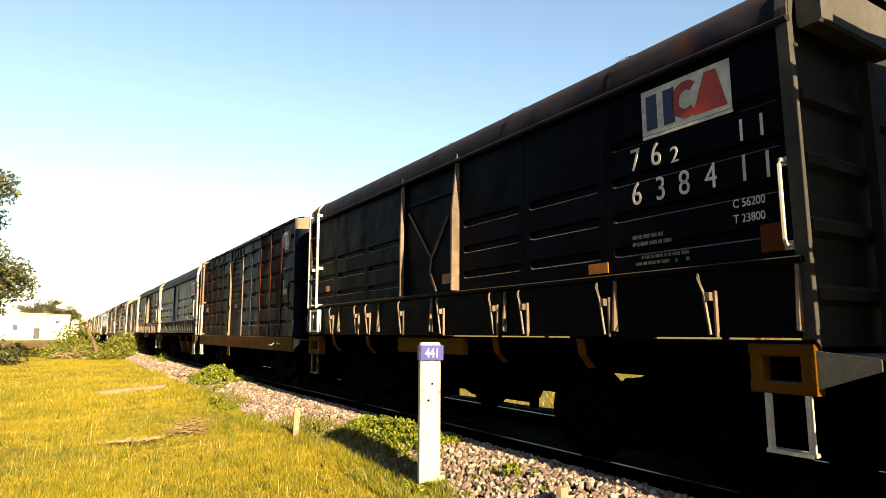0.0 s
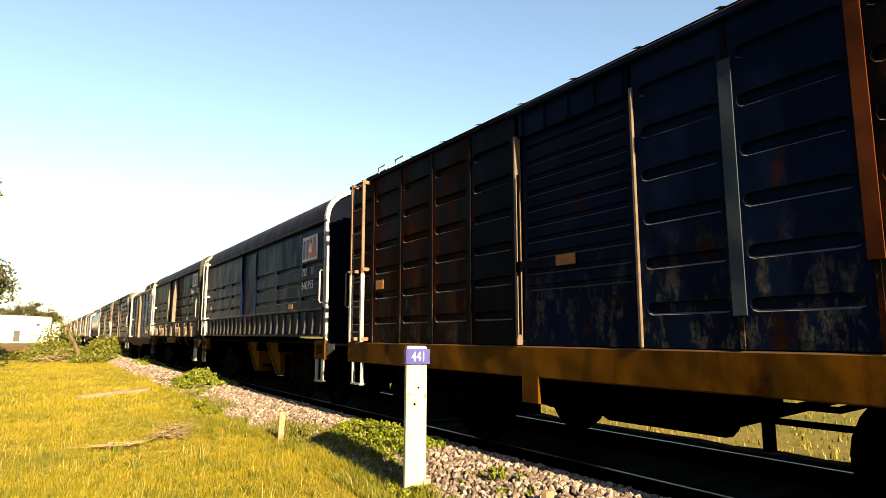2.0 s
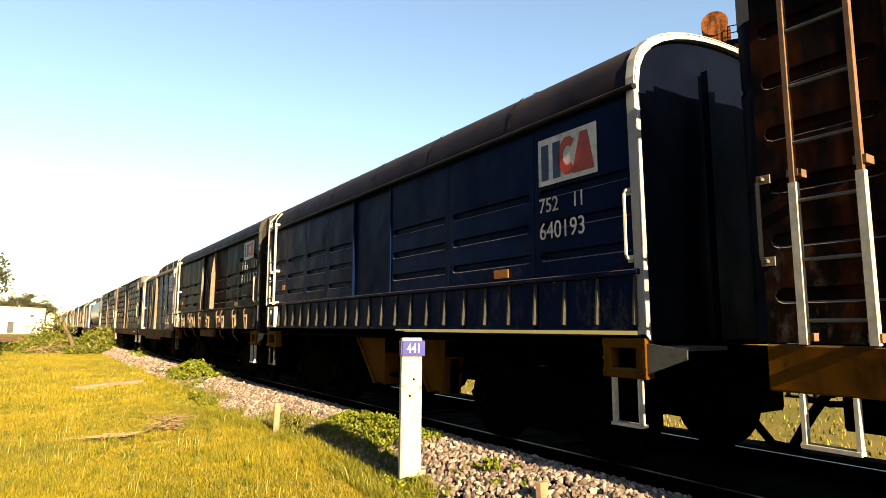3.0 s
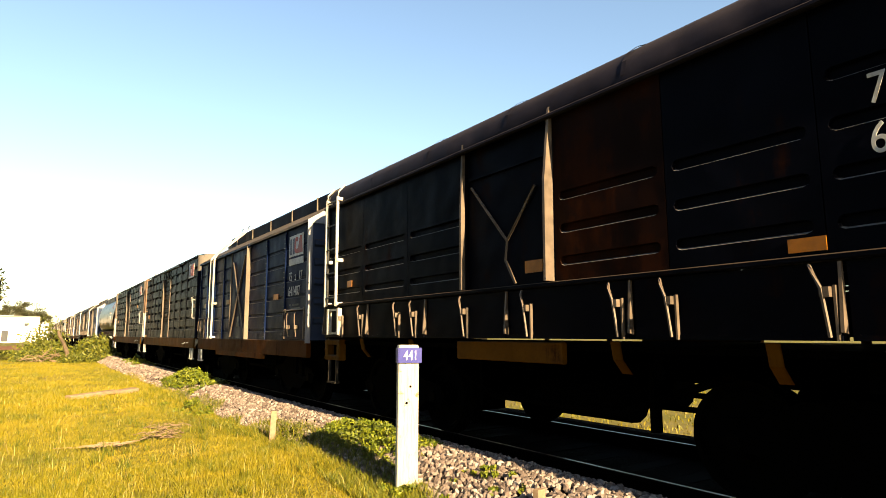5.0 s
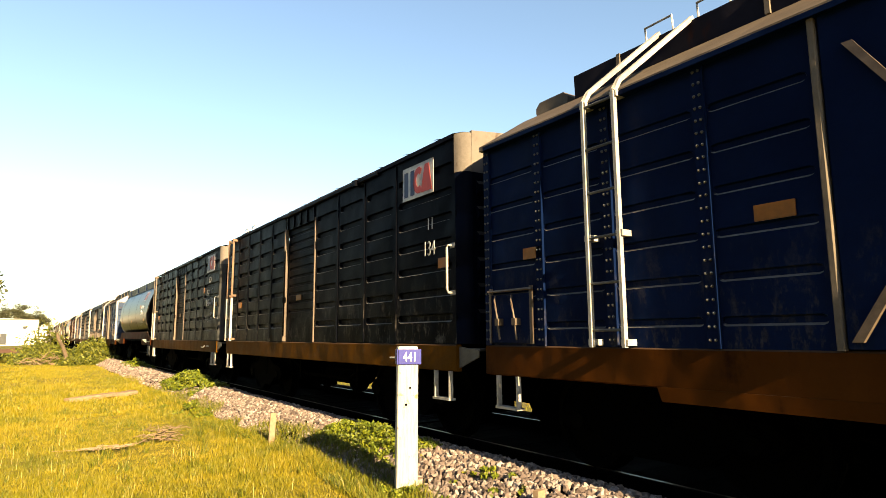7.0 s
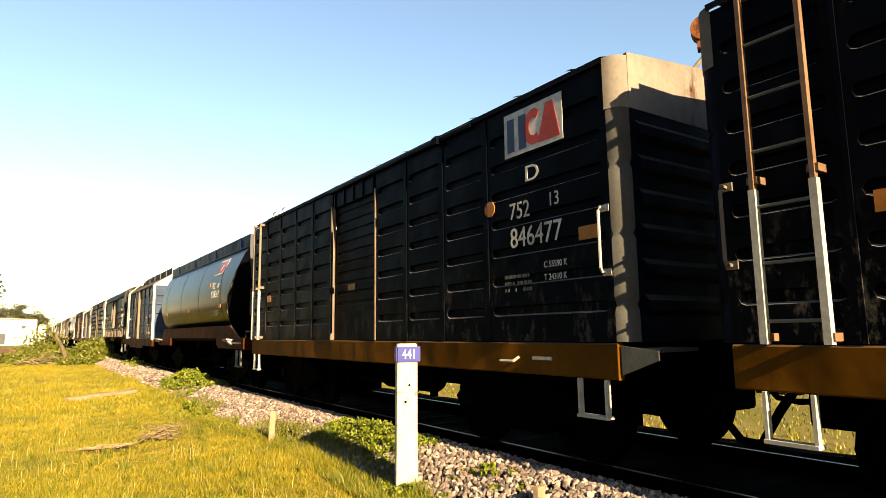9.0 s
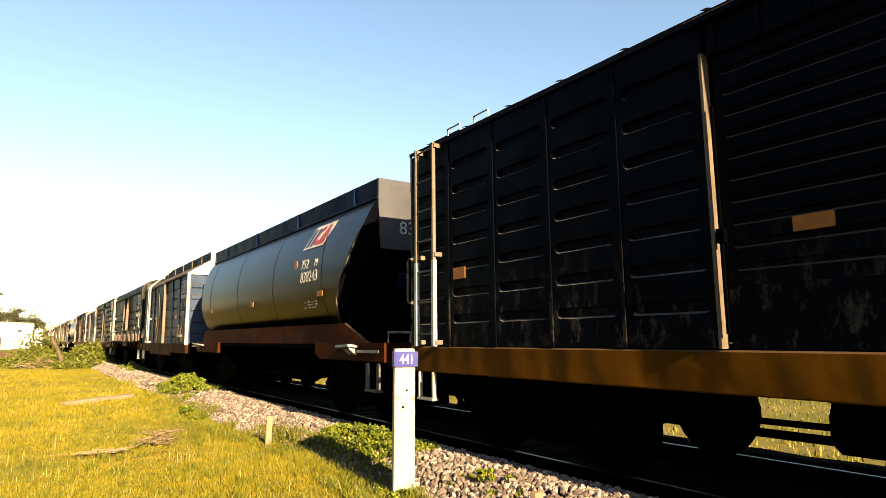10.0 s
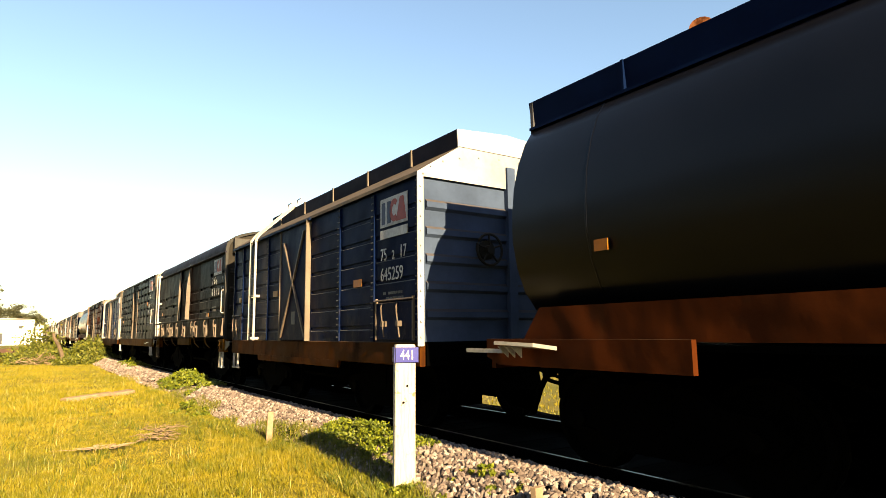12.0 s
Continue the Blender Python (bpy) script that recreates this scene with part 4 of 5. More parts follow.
    edge = Geo().tube([(-1.405, 0.985, 2.85), (-1.485, 1.45, 2.25), (-1.435, 1.72, 1.9), (-1.205, 2.03, 1.5)], 0.018, 5)
    part("edge_bar", edge, "eave", w)
    underframe(w, L, keyed, None)
    g = Geo().prism([(-HW + 0.06, 0.55, 1.18), (-HW + 0.06, L - 0.5, 1.18), (-HW + 0.06, L - 0.75, 1.50), (-HW + 0.06, 2.0, 1.50), (-HW + 0.06, 1.4, 1.50)], (0.05, 0, 0))
    pair("side_girder", g, "hopper_sill", w, L, "rust-orange side girder under the hopper")
    for y in (0.0, L - 2.4):
        pair("sole_bar", Geo().prism([(-HW, y, 0.94), (-HW, y + 2.2, 0.94), (-HW, y + 2.4, 1.02), (-HW, y + 2.4, 1.20), (-HW, y, 1.20)], (0.06, 0, 0)), "hopper_sill", w, L, "rust-orange end sole bar")
    for y in (0.0, L - 0.06):
        part("end_beam", Geo().box(-HW + 0.07, HW - 0.07, y, y + 0.06, 0.9, 1.2), "hopper_sill", w)
    for y, s in ((0.75, 1), (L - 0.3, -1)):
        lever = Geo().prism([(-HW - 0.02, y, 1.13), (-HW - 0.17, y + s * 0.03, 1.15), (-HW - 0.13, y + s * 0.55, 1.13), (-HW - 0.02, y + s * 0.75, 1.1)], (0, 0, 0.035))
        for k in (0.06, 0.16, 0.26):
            lever.prism([(-HW - 0.02, y + s * k, 1.13), (-HW - 0.15, y + s * k, 1.13), (-HW - 0.02, y + s * k, 1.02)], (0, s * 0.015, 0))
        lever.box(-HW - 0.045, -HW - 0.005, min(y - s * 0.6, y), max(y - s * 0.6, y), 1.06, 1.10)
        part("walkway_bracket", lever, "cream", w, "bright aluminium bracket on the sole bar")
    corner_step(w, L, 0.15, 0.92, "grey_text", 0.32, 0.55)
    g = Geo().tube([(-HW + 0.05, -0.02, 1.2), (-HW + 0.05, -0.02, 1.34), (-HW + 0.4, -0.02, 1.34), (-HW + 0.4, -0.02, 1.2)], 0.016, 6)
    part("end_handle", g, "cream", w)
    for k in (0.3, 0.5, 0.7):
        c = Geo().loft([[(sx * a, L * k + sy * b, z) for sx, sy in ((-1, -1), (1, -1), (1, 1), (-1, 1))] for a, b, z in ((1.05, 0.75, 1.5), (0.4, 0.3, 0.55), (0.4, 0.3, 0.42))], True, True)
        part("discharge_chute", c, "under", w, "black discharge funnel under the hopper")
    lean = pose(-1.365, 0, 2.94, 0, 22, 0)
    emblem(w, 2.36, 3.24, -0.02, 0.40, x=-0.02, slant=0.31, lean=pose(-1.405, -0.05, 2.86, 0, 21, 0))
    plate(w, 2.13, 2.37, 1.97, 2.06, "amber", "reflector", x=-1.49)
    plate(w, 5.86, 6.04, 1.96, 2.06, "amber", "reflector", x=-1.49)
    plate(w, 9.40, 9.55, 1.95, 2.05, "amber", "reflector", x=-1.49)
    g = Geo().tube([(-1.474, 3.42, 2.60), (-1.456, 3.42, 2.60)], 0.08, 16)
    part("round_mark", g, "amber", w, "round orange painted mark")
    for text, y, z, h, s in numbers:
        if z < 0:
            lettering("number", text, 0, 0, h, "white", w, m=Matrix.Translation((y, 0.79, -z)) @ END @ Matrix.Diagonal((s, 1, 1, 1)))
        else:
            lettering("number", text, y, z, h, "white", w, x=-1.488 if z > 2.4 else -1.498, squeeze=s, lean=pose(0, 0, 0, 0, 8 if z > 2.4 else 3, 0))
    return w


# ---- the train, front to back ----
TRAIN = []


def add(w, at):
    TRAIN.append((w, at))
    return w


DARK = "near-black covered goods wagon with drop flaps and arched roof"
w0 = add(box_wagon("box_wagon", 9.9, -8.9, "black_blue", "dark blue-black ribbed box wagon on an orange sole bar", end="end", low_end="black_blue"), -8.9)
w1 = add(flap_wagon("flap_wagon", 9.2, 2.05, "brown_black", DARK, [
    ("7", 1.37, 2.60, 0.19, 0.8), ("6", 1.16, 2.60, 0.19, 0.8), ("2", 0.97, 2.58, 0.13, 0.9), ("1", 0.42, 2.60, 0.16, 0.9), ("1", 0.27, 2.60, 0.16, 0.9),
    ("6", 1.37, 2.31, 0.19, 0.8), ("3", 1.13, 2.31, 0.19, 0.8), ("8", 0.91, 2.31, 0.19, 0.8), ("4", 0.68, 2.31, 0.19, 0.8), ("1", 0.42, 2.31, 0.19, 0.8), ("1", 0.25, 2.30, 0.19, 0.8),
    ("C 56200", 0.47, 2.13, 0.06, 0.8), ("T 23800", 0.47, 2.02, 0.06, 0.8)]), 2.05)
bars(w1, 1.0, 1.38, 1.96, 2.08, 2)
bars(w1, 0.85, 1.36, 1.80, 1.90, 2)
# cap sits at the shadow's edge, the shade below being paint
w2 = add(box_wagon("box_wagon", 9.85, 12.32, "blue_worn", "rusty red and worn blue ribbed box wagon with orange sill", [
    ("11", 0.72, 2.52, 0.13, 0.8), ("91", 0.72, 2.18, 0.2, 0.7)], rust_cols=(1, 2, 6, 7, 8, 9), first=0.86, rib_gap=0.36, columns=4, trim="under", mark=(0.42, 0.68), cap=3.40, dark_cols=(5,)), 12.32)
bars(w2, 0.35, 0.70, 1.68, 1.82, 2)
plate(w2, 0.30, 0.84, 3.02, 3.42, "worn_white", "emblem", label="flaking white painted panel with dark shapes")
plate(w2, 0.52, 0.80, 3.1, 3.36, "logo_blue", "blue_shape", x=-HW - 0.018)
for y, z0, z1 in ((1.70, 2.0, 3.5), (2.55, 1.7, 3.5), (0.86, 1.3, 3.3)):
    plate(w2, y - 0.045, y + 0.045, z0, z1, "rust_strip", "rust_streak", x=-HW - 0.02, label="bright rust streak on a seam")
plate(w2, 3.35, 3.45, 1.4, 3.25, "faded", "faded_streak", x=-HW - 0.014, label="faded pale blue streak")
w3 = add(flap_wagon("flap_wagon", 9.45, 23.15, "blue", "blue covered goods wagon with white-rimmed arched end and low flaps", [
    ("752", 1.18, 2.36, 0.14, 0.9), ("11", 0.74, 2.36, 0.14, 0.8), ("640193", 1.18, 2.10, 0.165, 0.85)], smooth_door=True), 23.15)
bars(w3, 0.7, 1.1, 1.35, 1.6, 4)
w4 = add(flap_wagon("flap_wagon", 9.32, 33.40, "brown_black", DARK, rusty=True, numbers=[
    ("7", 1.37, 2.60, 0.19, 0.8), ("6", 1.16, 2.60, 0.19, 0.8), ("2", 0.97, 2.58, 0.13, 0.9), ("1", 0.42, 2.60, 0.16, 0.9), ("1", 0.27, 2.60, 0.16, 0.9),
    ("6", 1.38, 2.30, 0.19, 0.8), ("6", 1.15, 2.30, 0.19, 0.8), ("1", 0.91, 2.30, 0.19, 0.8), ("8", 0.71, 2.30, 0.19, 0.8), ("2", 0.47, 2.30, 0.19, 0.8), ("7", 0.26, 2.30, 0.19, 0.8)], variant=1), 33.40)
bars(w4, 0.9, 1.3, 1.9, 2.05, 2)
BLUE = "blue riveted covered goods wagon with crossed door brace and pale eaves"
w5 = add(riveted_wagon("riveted_wagon", 8.45, 43.55, BLUE, [
    ("75", 1.02, 2.26, 0.17, 0.75), ("2", 0.70, 2.26, 0.12, 0.8), ("17", 0.50, 2.26, 0.17, 0.75), ("641407", 1.02, 1.98, 0.18, 0.80)]), 43.55)
bars(w5, 0.4, 0.95, 1.72, 1.86, 2)
w6 = add(box_wagon("box_wagon", 9.8, 52.55, "black_worn", "dark worn ribbed box wagon with rust patches", [
    ("11", 0.62, 2.56, 0.15, 0.8), ("134", 0.70, 2.24, 0.18, 0.72)], end="end_tan", first=1.4), 52.55)
emblem(w6, 0.45, 1.2, 3.02, 3.46)
# sunlit top and corner and shaded end sheet are all in the paint
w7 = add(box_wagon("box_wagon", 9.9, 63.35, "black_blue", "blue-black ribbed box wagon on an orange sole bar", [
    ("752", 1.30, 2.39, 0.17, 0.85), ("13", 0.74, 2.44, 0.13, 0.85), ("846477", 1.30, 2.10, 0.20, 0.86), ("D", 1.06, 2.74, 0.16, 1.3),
    ("C 55590 K", 0.82, 1.86, 0.06, 0.8), ("T 24310 K", 0.82, 1.74, 0.06, 0.8), ("5", 3.2, 0.95, 0.09, 0.8)], end="end_tan", low_end="end_blue_shaded", corner_paint="end_grey", stile="eave"), 63.35)
emblem(w7, 0.50, 1.34, 3.04, 3.50)
bars(w7, 1.0, 1.4, 1.66, 1.86, 3)
part("round_mark", Geo().tube([(-HW - 0.012, 1.62, 2.56), (-HW, 1.62, 2.56)], 0.085, 9), "amber", w7, "round orange painted mark")
w8 = add(hopper_wagon("hopper_wagon", 11.07, 73.97, "glossy black round-sided grain hopper with rust-orange frame", [
    ("752", 3.13, 2.49, 0.17, 0.95), ("19", 2.54, 2.50, 0.13, 0.9), ("838243", 3.13, 2.25, 0.19, 0.96), ("838243", -0.80, -2.87, 0.2, 1.05)]), 73.97)
bars(w8, 2.35, 2.9, 1.78, 1.93, 3)
w9 = add(riveted_wagon("riveted_wagon", 8.3, 86.35, BLUE, [
    ("75", 1.02, 2.26, 0.17, 0.75), ("2", 0.70, 2.26, 0.12, 0.8), ("17", 0.50, 2.26, 0.17, 0.75), ("645259", 1.02, 1.98, 0.18, 0.80)]), 86.35)
bars(w9, 0.4, 0.95, 1.72, 1.86, 2)
at = 95.4
ORDER = [w4, w7, w5, w2, w8, w6, w1, w7, w2, w8, w3, w5, w6, w7, w4, w2, w1, w3, w8, w6, w7, w5]
LENGTH = {w1: 9.2, w2: 9.85, w3: 9.45, w4: 9.32, w5: 8.45, w6: 9.8, w7: 9.9, w8: 11.07}
for src in ORDER:
    add(copy_thing(src, pose(TRACK_X, at, 0)), at)
    at += LENGTH[src] + 1.05


# ---- the ground ----
def ground_height(x, y):
    """A level verge with slight lumps."""
    near = max(0.0, 1 - abs(x) / 40) * max(0.0, 1 - abs(y - 20) / 80)
    return -0.38 + near * 0.05 * noise.noise(Vector((x * 0.35, y * 0.35, 3))) + near * 0.03 * noise.noise(Vector((x * 1.3, y * 1.3, 7)))


def grass_ground():
    n = Nodes("grassy earth")
    v = n.coords(shift=False)
    a, b = n.noise(v, 0.35, 6.0), n.noise(v, 6.0, 8.0, 0.7)
    green = n.mix(b, (0.036, 0.036, 0.0015), (0.086, 0.074, 0.0045))
    straw = n.mix(b, (0.068, 0.053, 0.009), (0.124, 0.094, 0.026))
    col = n.mix(n.ramp(a, [(0.48, 0.0), (0.62, 0.8)]), green, straw)
    n.bump(b, 0.6, 0.05)
    return n.done(col, 0.9, 0.0, 0.2)


M["ground"] = grass_ground()
# bed near-black for the train's shade and the gaps between stones
M["ballast"] = plain("shade-black ballast bed", (0.0023, 0.0019, 0.0016), 0.95, vary=0.5, scale=26, bump=0.8, distance=0.03, spec=0.006)
ticks = lambda a, b, s: [float(q) for q in np.arange(a, b, s)]
xs = [-2500, -900, -300, -100, -40, -20, -12] + ticks(-8, 4, 0.25) + [4.5, 6, 9, 14, 22, 40, 80, 200, 600, 2500]
ys = [-2500, -600, -150, -40, -15] + ticks(-6, 50, 0.4) + [52, 56, 62, 70, 80, 95, 120, 160, 220, 400, 900, 3500]
g = Geo()
for y in ys:
    for x in xs:
        g.v.append((x, y, ground_height(x, y)))
nx = len(xs)
for j in range(len(ys) - 1):
    for i in range(nx - 1):
        k = j * nx + i
        g.f.append((k, k + 1, k + 1 + nx, k + nx))
ground = thing("ground", g, "ground", "rough sunlit yellow-green grass verge and fields", "ground", kind="structure", smooth=True)

# ballast bank
BANK = [(3.12, -0.52), (3.30, -0.36), (3.60, -0.18), (3.95, -0.04), (4.25, -0.05), (4.45, -0.14), (6.6, -0.14), (6.9, -0.05), (7.2, -0.06), (7.8, -0.5)]
g = Geo()
yy = ticks(-30, 60, 0.5) + [70, 90, 130, 200, 340, 500]
g.loft([[(x + 0.10 * noise.noise(Vector((x, y * 0.6, 1))), y, z + 0.03 * noise.noise(Vector((x * 2, y * 1.5, 5)))) for x, z in BANK] for y in yy], closed=False)
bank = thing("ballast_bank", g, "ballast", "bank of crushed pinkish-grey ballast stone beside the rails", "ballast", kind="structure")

track = empty("railway_track", "broad-gauge steel rails on dark wooden sleepers", "railway track", kind="structure")
RAIL = [(-0.07, -0.15), (0.07, -0.15), (0.07, -0.138), (0.012, -0.115), (0.012, -0.04), (0.035, -0.032), (0.035, -0.004), (0.028, 0.0), (-0.028, 0.0), (-0.035, -0.004), (-0.035, -0.032), (-0.012, -0.04), (-0.012, -0.115), (-0.07, -0.138)]
for x in (TRACK_X - 0.873, TRACK_X + 0.873):
    rail = part("rail", Geo().loft([[(x + a, y, b) for a, b in RAIL] for y in (-40, 500)], True, True), "under", track, "dark steel rail with a polished head")
    part("rail_head", Geo().box(x - 0.016, x + 0.016, -40, 500, 0.0, 0.003), "rail", rail, "polished running surface")
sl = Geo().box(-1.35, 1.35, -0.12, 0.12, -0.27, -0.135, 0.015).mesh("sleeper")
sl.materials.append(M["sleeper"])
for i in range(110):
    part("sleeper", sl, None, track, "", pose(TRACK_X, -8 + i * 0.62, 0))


# ---- plants, stones and small things ----
def leafy(name, colors, rough=0.6, spec=0.3, patches=0.0):
    """Leaves or blades, each in its own shade; patches blends in a shade by place."""
    n = Nodes(name)
    geo = n.t.nodes.new("ShaderNodeNewGeometry")
    pick = geo.outputs["Random Per Island"]
    if patches:
        v = n.coords(shift=False)
        field = n.ramp(n.mix(0.45, n.noise(v, 0.55, 3.0), n.noise(v, 3.2, 4.0)), [(0.36, 0.0), (0.64, 1.0)])
        pick = n.mix(patches, pick, field)
    col = n.ramp(pick, [(i / (len(colors) - 1), c) for i, c in enumerate(colors)])
    n.bsdf.inputs["Subsurface Weight"].default_value = 0.0
    return n.done(col, rough, 0.0, spec)


M["blades"] = leafy("sunlit grass blades", [(0.033, 0.041, 0.0015), (0.072, 0.068, 0.0023), (0.105, 0.088, 0.003), (0.129, 0.099, 0.0045), (0.169, 0.124, 0.021)], patches=0.78)
M["green_blades"] = leafy("fresh green grass blades", [(0.022, 0.035, 0.0015), (0.046, 0.055, 0.0023), (0.075, 0.075, 0.003), (0.112, 0.094, 0.0045)])
M["twig"] = plain("dry brown twigs", (0.105, 0.072, 0.047), 0.9, vary=0.5, scale=20)
M["weed"] = leafy("nettle leaves", [(0.024, 0.040, 0.002), (0.056, 0.072, 0.003), (0.105, 0.112, 0.006)])
M["bush"] = leafy("scrub leaves", [(0.022, 0.032, 0.003), (0.052, 0.060, 0.005), (0.092, 0.090, 0.010)])
M["tree"] = leafy("tree leaves", [(0.013, 0.017, 0.0067), (0.027, 0.028, 0.011), (0.045, 0.041, 0.015)])
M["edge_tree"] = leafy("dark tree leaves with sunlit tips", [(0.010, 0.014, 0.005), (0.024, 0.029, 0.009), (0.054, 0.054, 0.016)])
M["bark"] = plain("grey bark", (0.044, 0.034, 0.025), 0.9, vary=0.4, scale=9, bump=0.7, distance=0.02)
M["dead_wood"] = plain("dry dead wood", (0.064, 0.044, 0.028), 0.85, vary=0.45, scale=16, bump=0.5)
M["straw"] = plain("dry straw", (0.19, 0.148, 0.055), 0.8, vary=0.3, scale=20)
M["bleached_wood"] = plain("sun bleached timber", (0.145, 0.100, 0.066), 0.85, vary=0.4, scale=14, bump=0.5)


def stone_material():
    n = Nodes("crushed ballast stone")
    v = n.coords()
    info = n.t.nodes.new("ShaderNodeObjectInfo")
    geo = n.t.nodes.new("ShaderNodeNewGeometry")
    add_node = n.t.nodes.new("ShaderNodeMath")
    add_node.operation = "ADD"
    n.link(info.outputs["Random"], add_node.inputs[0])
    n.link(geo.outputs["Random Per Island"], add_node.inputs[1])
    frac = n.t.nodes.new("ShaderNodeMath")
    frac.operation = "FRACT"
    n.link(add_node.outputs[0], frac.inputs[0])
    col = n.ramp(frac.outputs[0], [(0.0, (0.042, 0.030, 0.027)), (0.35, (0.094, 0.070, 0.062)), (0.7, (0.155, 0.122, 0.109)), (1.0, (0.235, 0.198, 0.182))])
    f = n.noise(v, 30.0, 5.0)
    col = n.mix(n.ramp(f, [(0.4, 0.0), (0.7, 0.5)]), col, (0.041, 0.029, 0.024))
    n.bump(f, 0.5, 0.01)
    return n.done(col, 0.85, 0.0, 0.3)


M["stone"] = stone_material()


def from_arrays(name, verts, faces, material):
    """A mesh out of computed arrays: verts (n, 3), faces (m, k)."""
    me = bpy.data.meshes.new(name)
    n, (m, k) = len(verts), faces.shape
    me.vertices.add(n)
    me.vertices.foreach_set("co", verts.astype(np.float32).ravel())
    me.loops.add(m * k)
    me.loops.foreach_set("vertex_index", faces.astype(np.int32).ravel())
    me.polygons.add(m)
    me.polygons.foreach_set("loop_start", np.arange(0, m * k, k, dtype=np.int32))
    me.update(calc_edges=True)
    me.shade_flat()
    me.materials.append(M[material])
    return me


def blades(rng, x, y, z, height, width, lean=0.45):
    """Bent grass blades: each a quad and a tip."""
    n = len(x)
    a = rng.uniform(0, 2 * np.pi, n)
    b = rng.uniform(0, 2 * np.pi, n)
    h = height * rng.uniform(0.45, 1.15, n)
    k = lean * h * rng.uniform(0.2, 1.3, n)
    side = np.stack([np.cos(a), np.sin(a), 0 * a], 1) * (width * rng.uniform(0.6, 1.3, n))[:, None]
    base = np.stack([x, y, z], 1)
    drift = np.stack([np.cos(b) * k, np.sin(b) * k, 0 * b], 1)
    mid = base + drift * 0.35 + np.stack([0 * h, 0 * h, h * 0.6], 1)
    tip = base + drift + np.stack([0 * h, 0 * h, h], 1)
    v = np.stack([base - side, base + side, mid + side * 0.7, mid - side * 0.7, tip], 1).reshape(-1, 3)
    i = np.arange(n)[:, None] * 5
    f = np.concatenate([i + np.array([[0, 1, 2]]), i + np.array([[0, 2, 3]]), i + np.array([[3, 2, 4]])], 0)
    return v, f


def patchy(x, y, scale, seed):
    """A smooth random field between 0 and 1."""
    r = np.random.default_rng(seed)
    out = np.zeros_like(x)
    for _ in range(7):
        d = r.uniform(0, 2 * np.pi)
        s = scale * r.uniform(0.6, 2.2)
        out += np.sin((x * np.cos(d) + y * np.sin(d)) * s + r.uniform(0, 6.28))
    return 0.5 + out / 7


GRASS = np.random.default_rng(11)


def bank_foot(y):
    return 3.17 + 0.13 * np.sin(y * 0.9) + 0.02 * np.maximum(0, y - 12) + 0.012 * np.maximum(0, y - 25)


def meadow(n, y0, y1, height, width, power, seed):
    rng = np.random.default_rng(seed)
    y = y0 + (y1 - y0) * rng.random(n) ** power
    lo = -0.10 * y - 0.6
    x = lo + (bank_foot(y) + 0.12 - lo) * rng.random(n)
    p = patchy(x, y, 1.1, 5)
    bare = np.hypot((x - 1.08) / 0.42, (y - 10.5) / 0.30) < 1
    keep = (~bare | (rng.random(len(x)) < 0.25))
    x, y, p = x[keep], y[keep], p[keep]
    z = np.array([ground_height(a, b) for a, b in zip(x, y)]) - 0.015
    h = height * (0.45 + 0.9 * np.clip(p, 0.12, 1)) * (1 + 0.5 * np.exp(-((x - bank_foot(y)) / 0.3) ** 2))
    return blades(rng, x, y, z, h, width)


v, f = meadow(290000, 2.5, 16, 0.066, 0.0030, 1.25, 21)
tagged(new("grass", from_arrays("grass", v, f, "blades")), "rough yellow-green verge grass with dry straw", "grass", kind="stuff")
v, f = meadow(120000, 15, 62, 0.11, 0.0075, 1.5, 22)
tagged(new("grass", from_arrays("grass", v, f, "blades")), "rough yellow-green meadow grass farther along the line", "grass", kind="stuff")
# thinner grass round and behind the place where one stands
rng = np.random.default_rng(24)
n = 60000
x, y = -14 + 17.1 * rng.random(n), -12 + 28 * rng.random(n)
keep = (y < 2.5) | (x < -0.10 * y - 0.6)
x, y = x[keep], y[keep]
v, f = blades(rng, x, y, np.full(len(x), -0.40), 0.07 + 0.06 * patchy(x, y, 1.1, 5), 0.007)
tagged(new("grass", from_arrays("grass", v, f, "blades")), "rough trodden grass of the wide verge", "grass", kind="stuff")
rng = np.random.default_rng(23)
n = 26000
y = 2 + 45 * rng.random(n)
x = 8.2 + 22 * rng.random(n) ** 1.6
v, f = blades(rng, x, y, np.full(n, -0.4), np.full(n, 0.11), 0.012)
tagged(new("grass", from_arrays("grass", v, f, "blades")), "sunlit grass in the field beyond the train", "grass", kind="stuff")
# fresh grass creeping up the foot of the ballast bank
rng = np.random.default_rng(27)
n = 30000
y = 3.2 + 17 * rng.random(n) ** 1.5
x = bank_foot(y) - 0.25 + 0.62 * rng.random(n) ** 1.3
keep = (patchy(x, y, 2.2, 14) > 0.25 + 0.55 * np.clip((x - bank_foot(y)) / 0.4, 0, 1) - 0.25 * ((y > 5.0) & (y < 8.0)))
x, y = x[keep], y[keep]
z = np.interp(x, [3.1, 3.3, 3.6, 3.95, 4.3], [-0.40, -0.36, -0.18, -0.04, -0.05]) - 0.01
v, f = blades(rng, x, y, z, 0.10 + 0.06 * rng.random(len(x)), 0.0048, 0.6)
tagged(new("grass", from_arrays("grass", v, f, "green_blades")), "tall fresh green grass along the foot of the ballast", "grass", kind="stuff")
# tufts that stand taller than the rest
rng = np.random.default_rng(28)
ty = 3.8 + 17 * rng.random(420) ** 1.3
tx = -0.1 * ty - 0.3 + (bank_foot(ty) + 0.1 * ty + 0.2) * rng.random(420)
n = 26
x = np.repeat(tx, n) + rng.normal(0, 0.035, 420 * n)
y = np.repeat(ty, n) + rng.normal(0, 0.035, 420 * n)
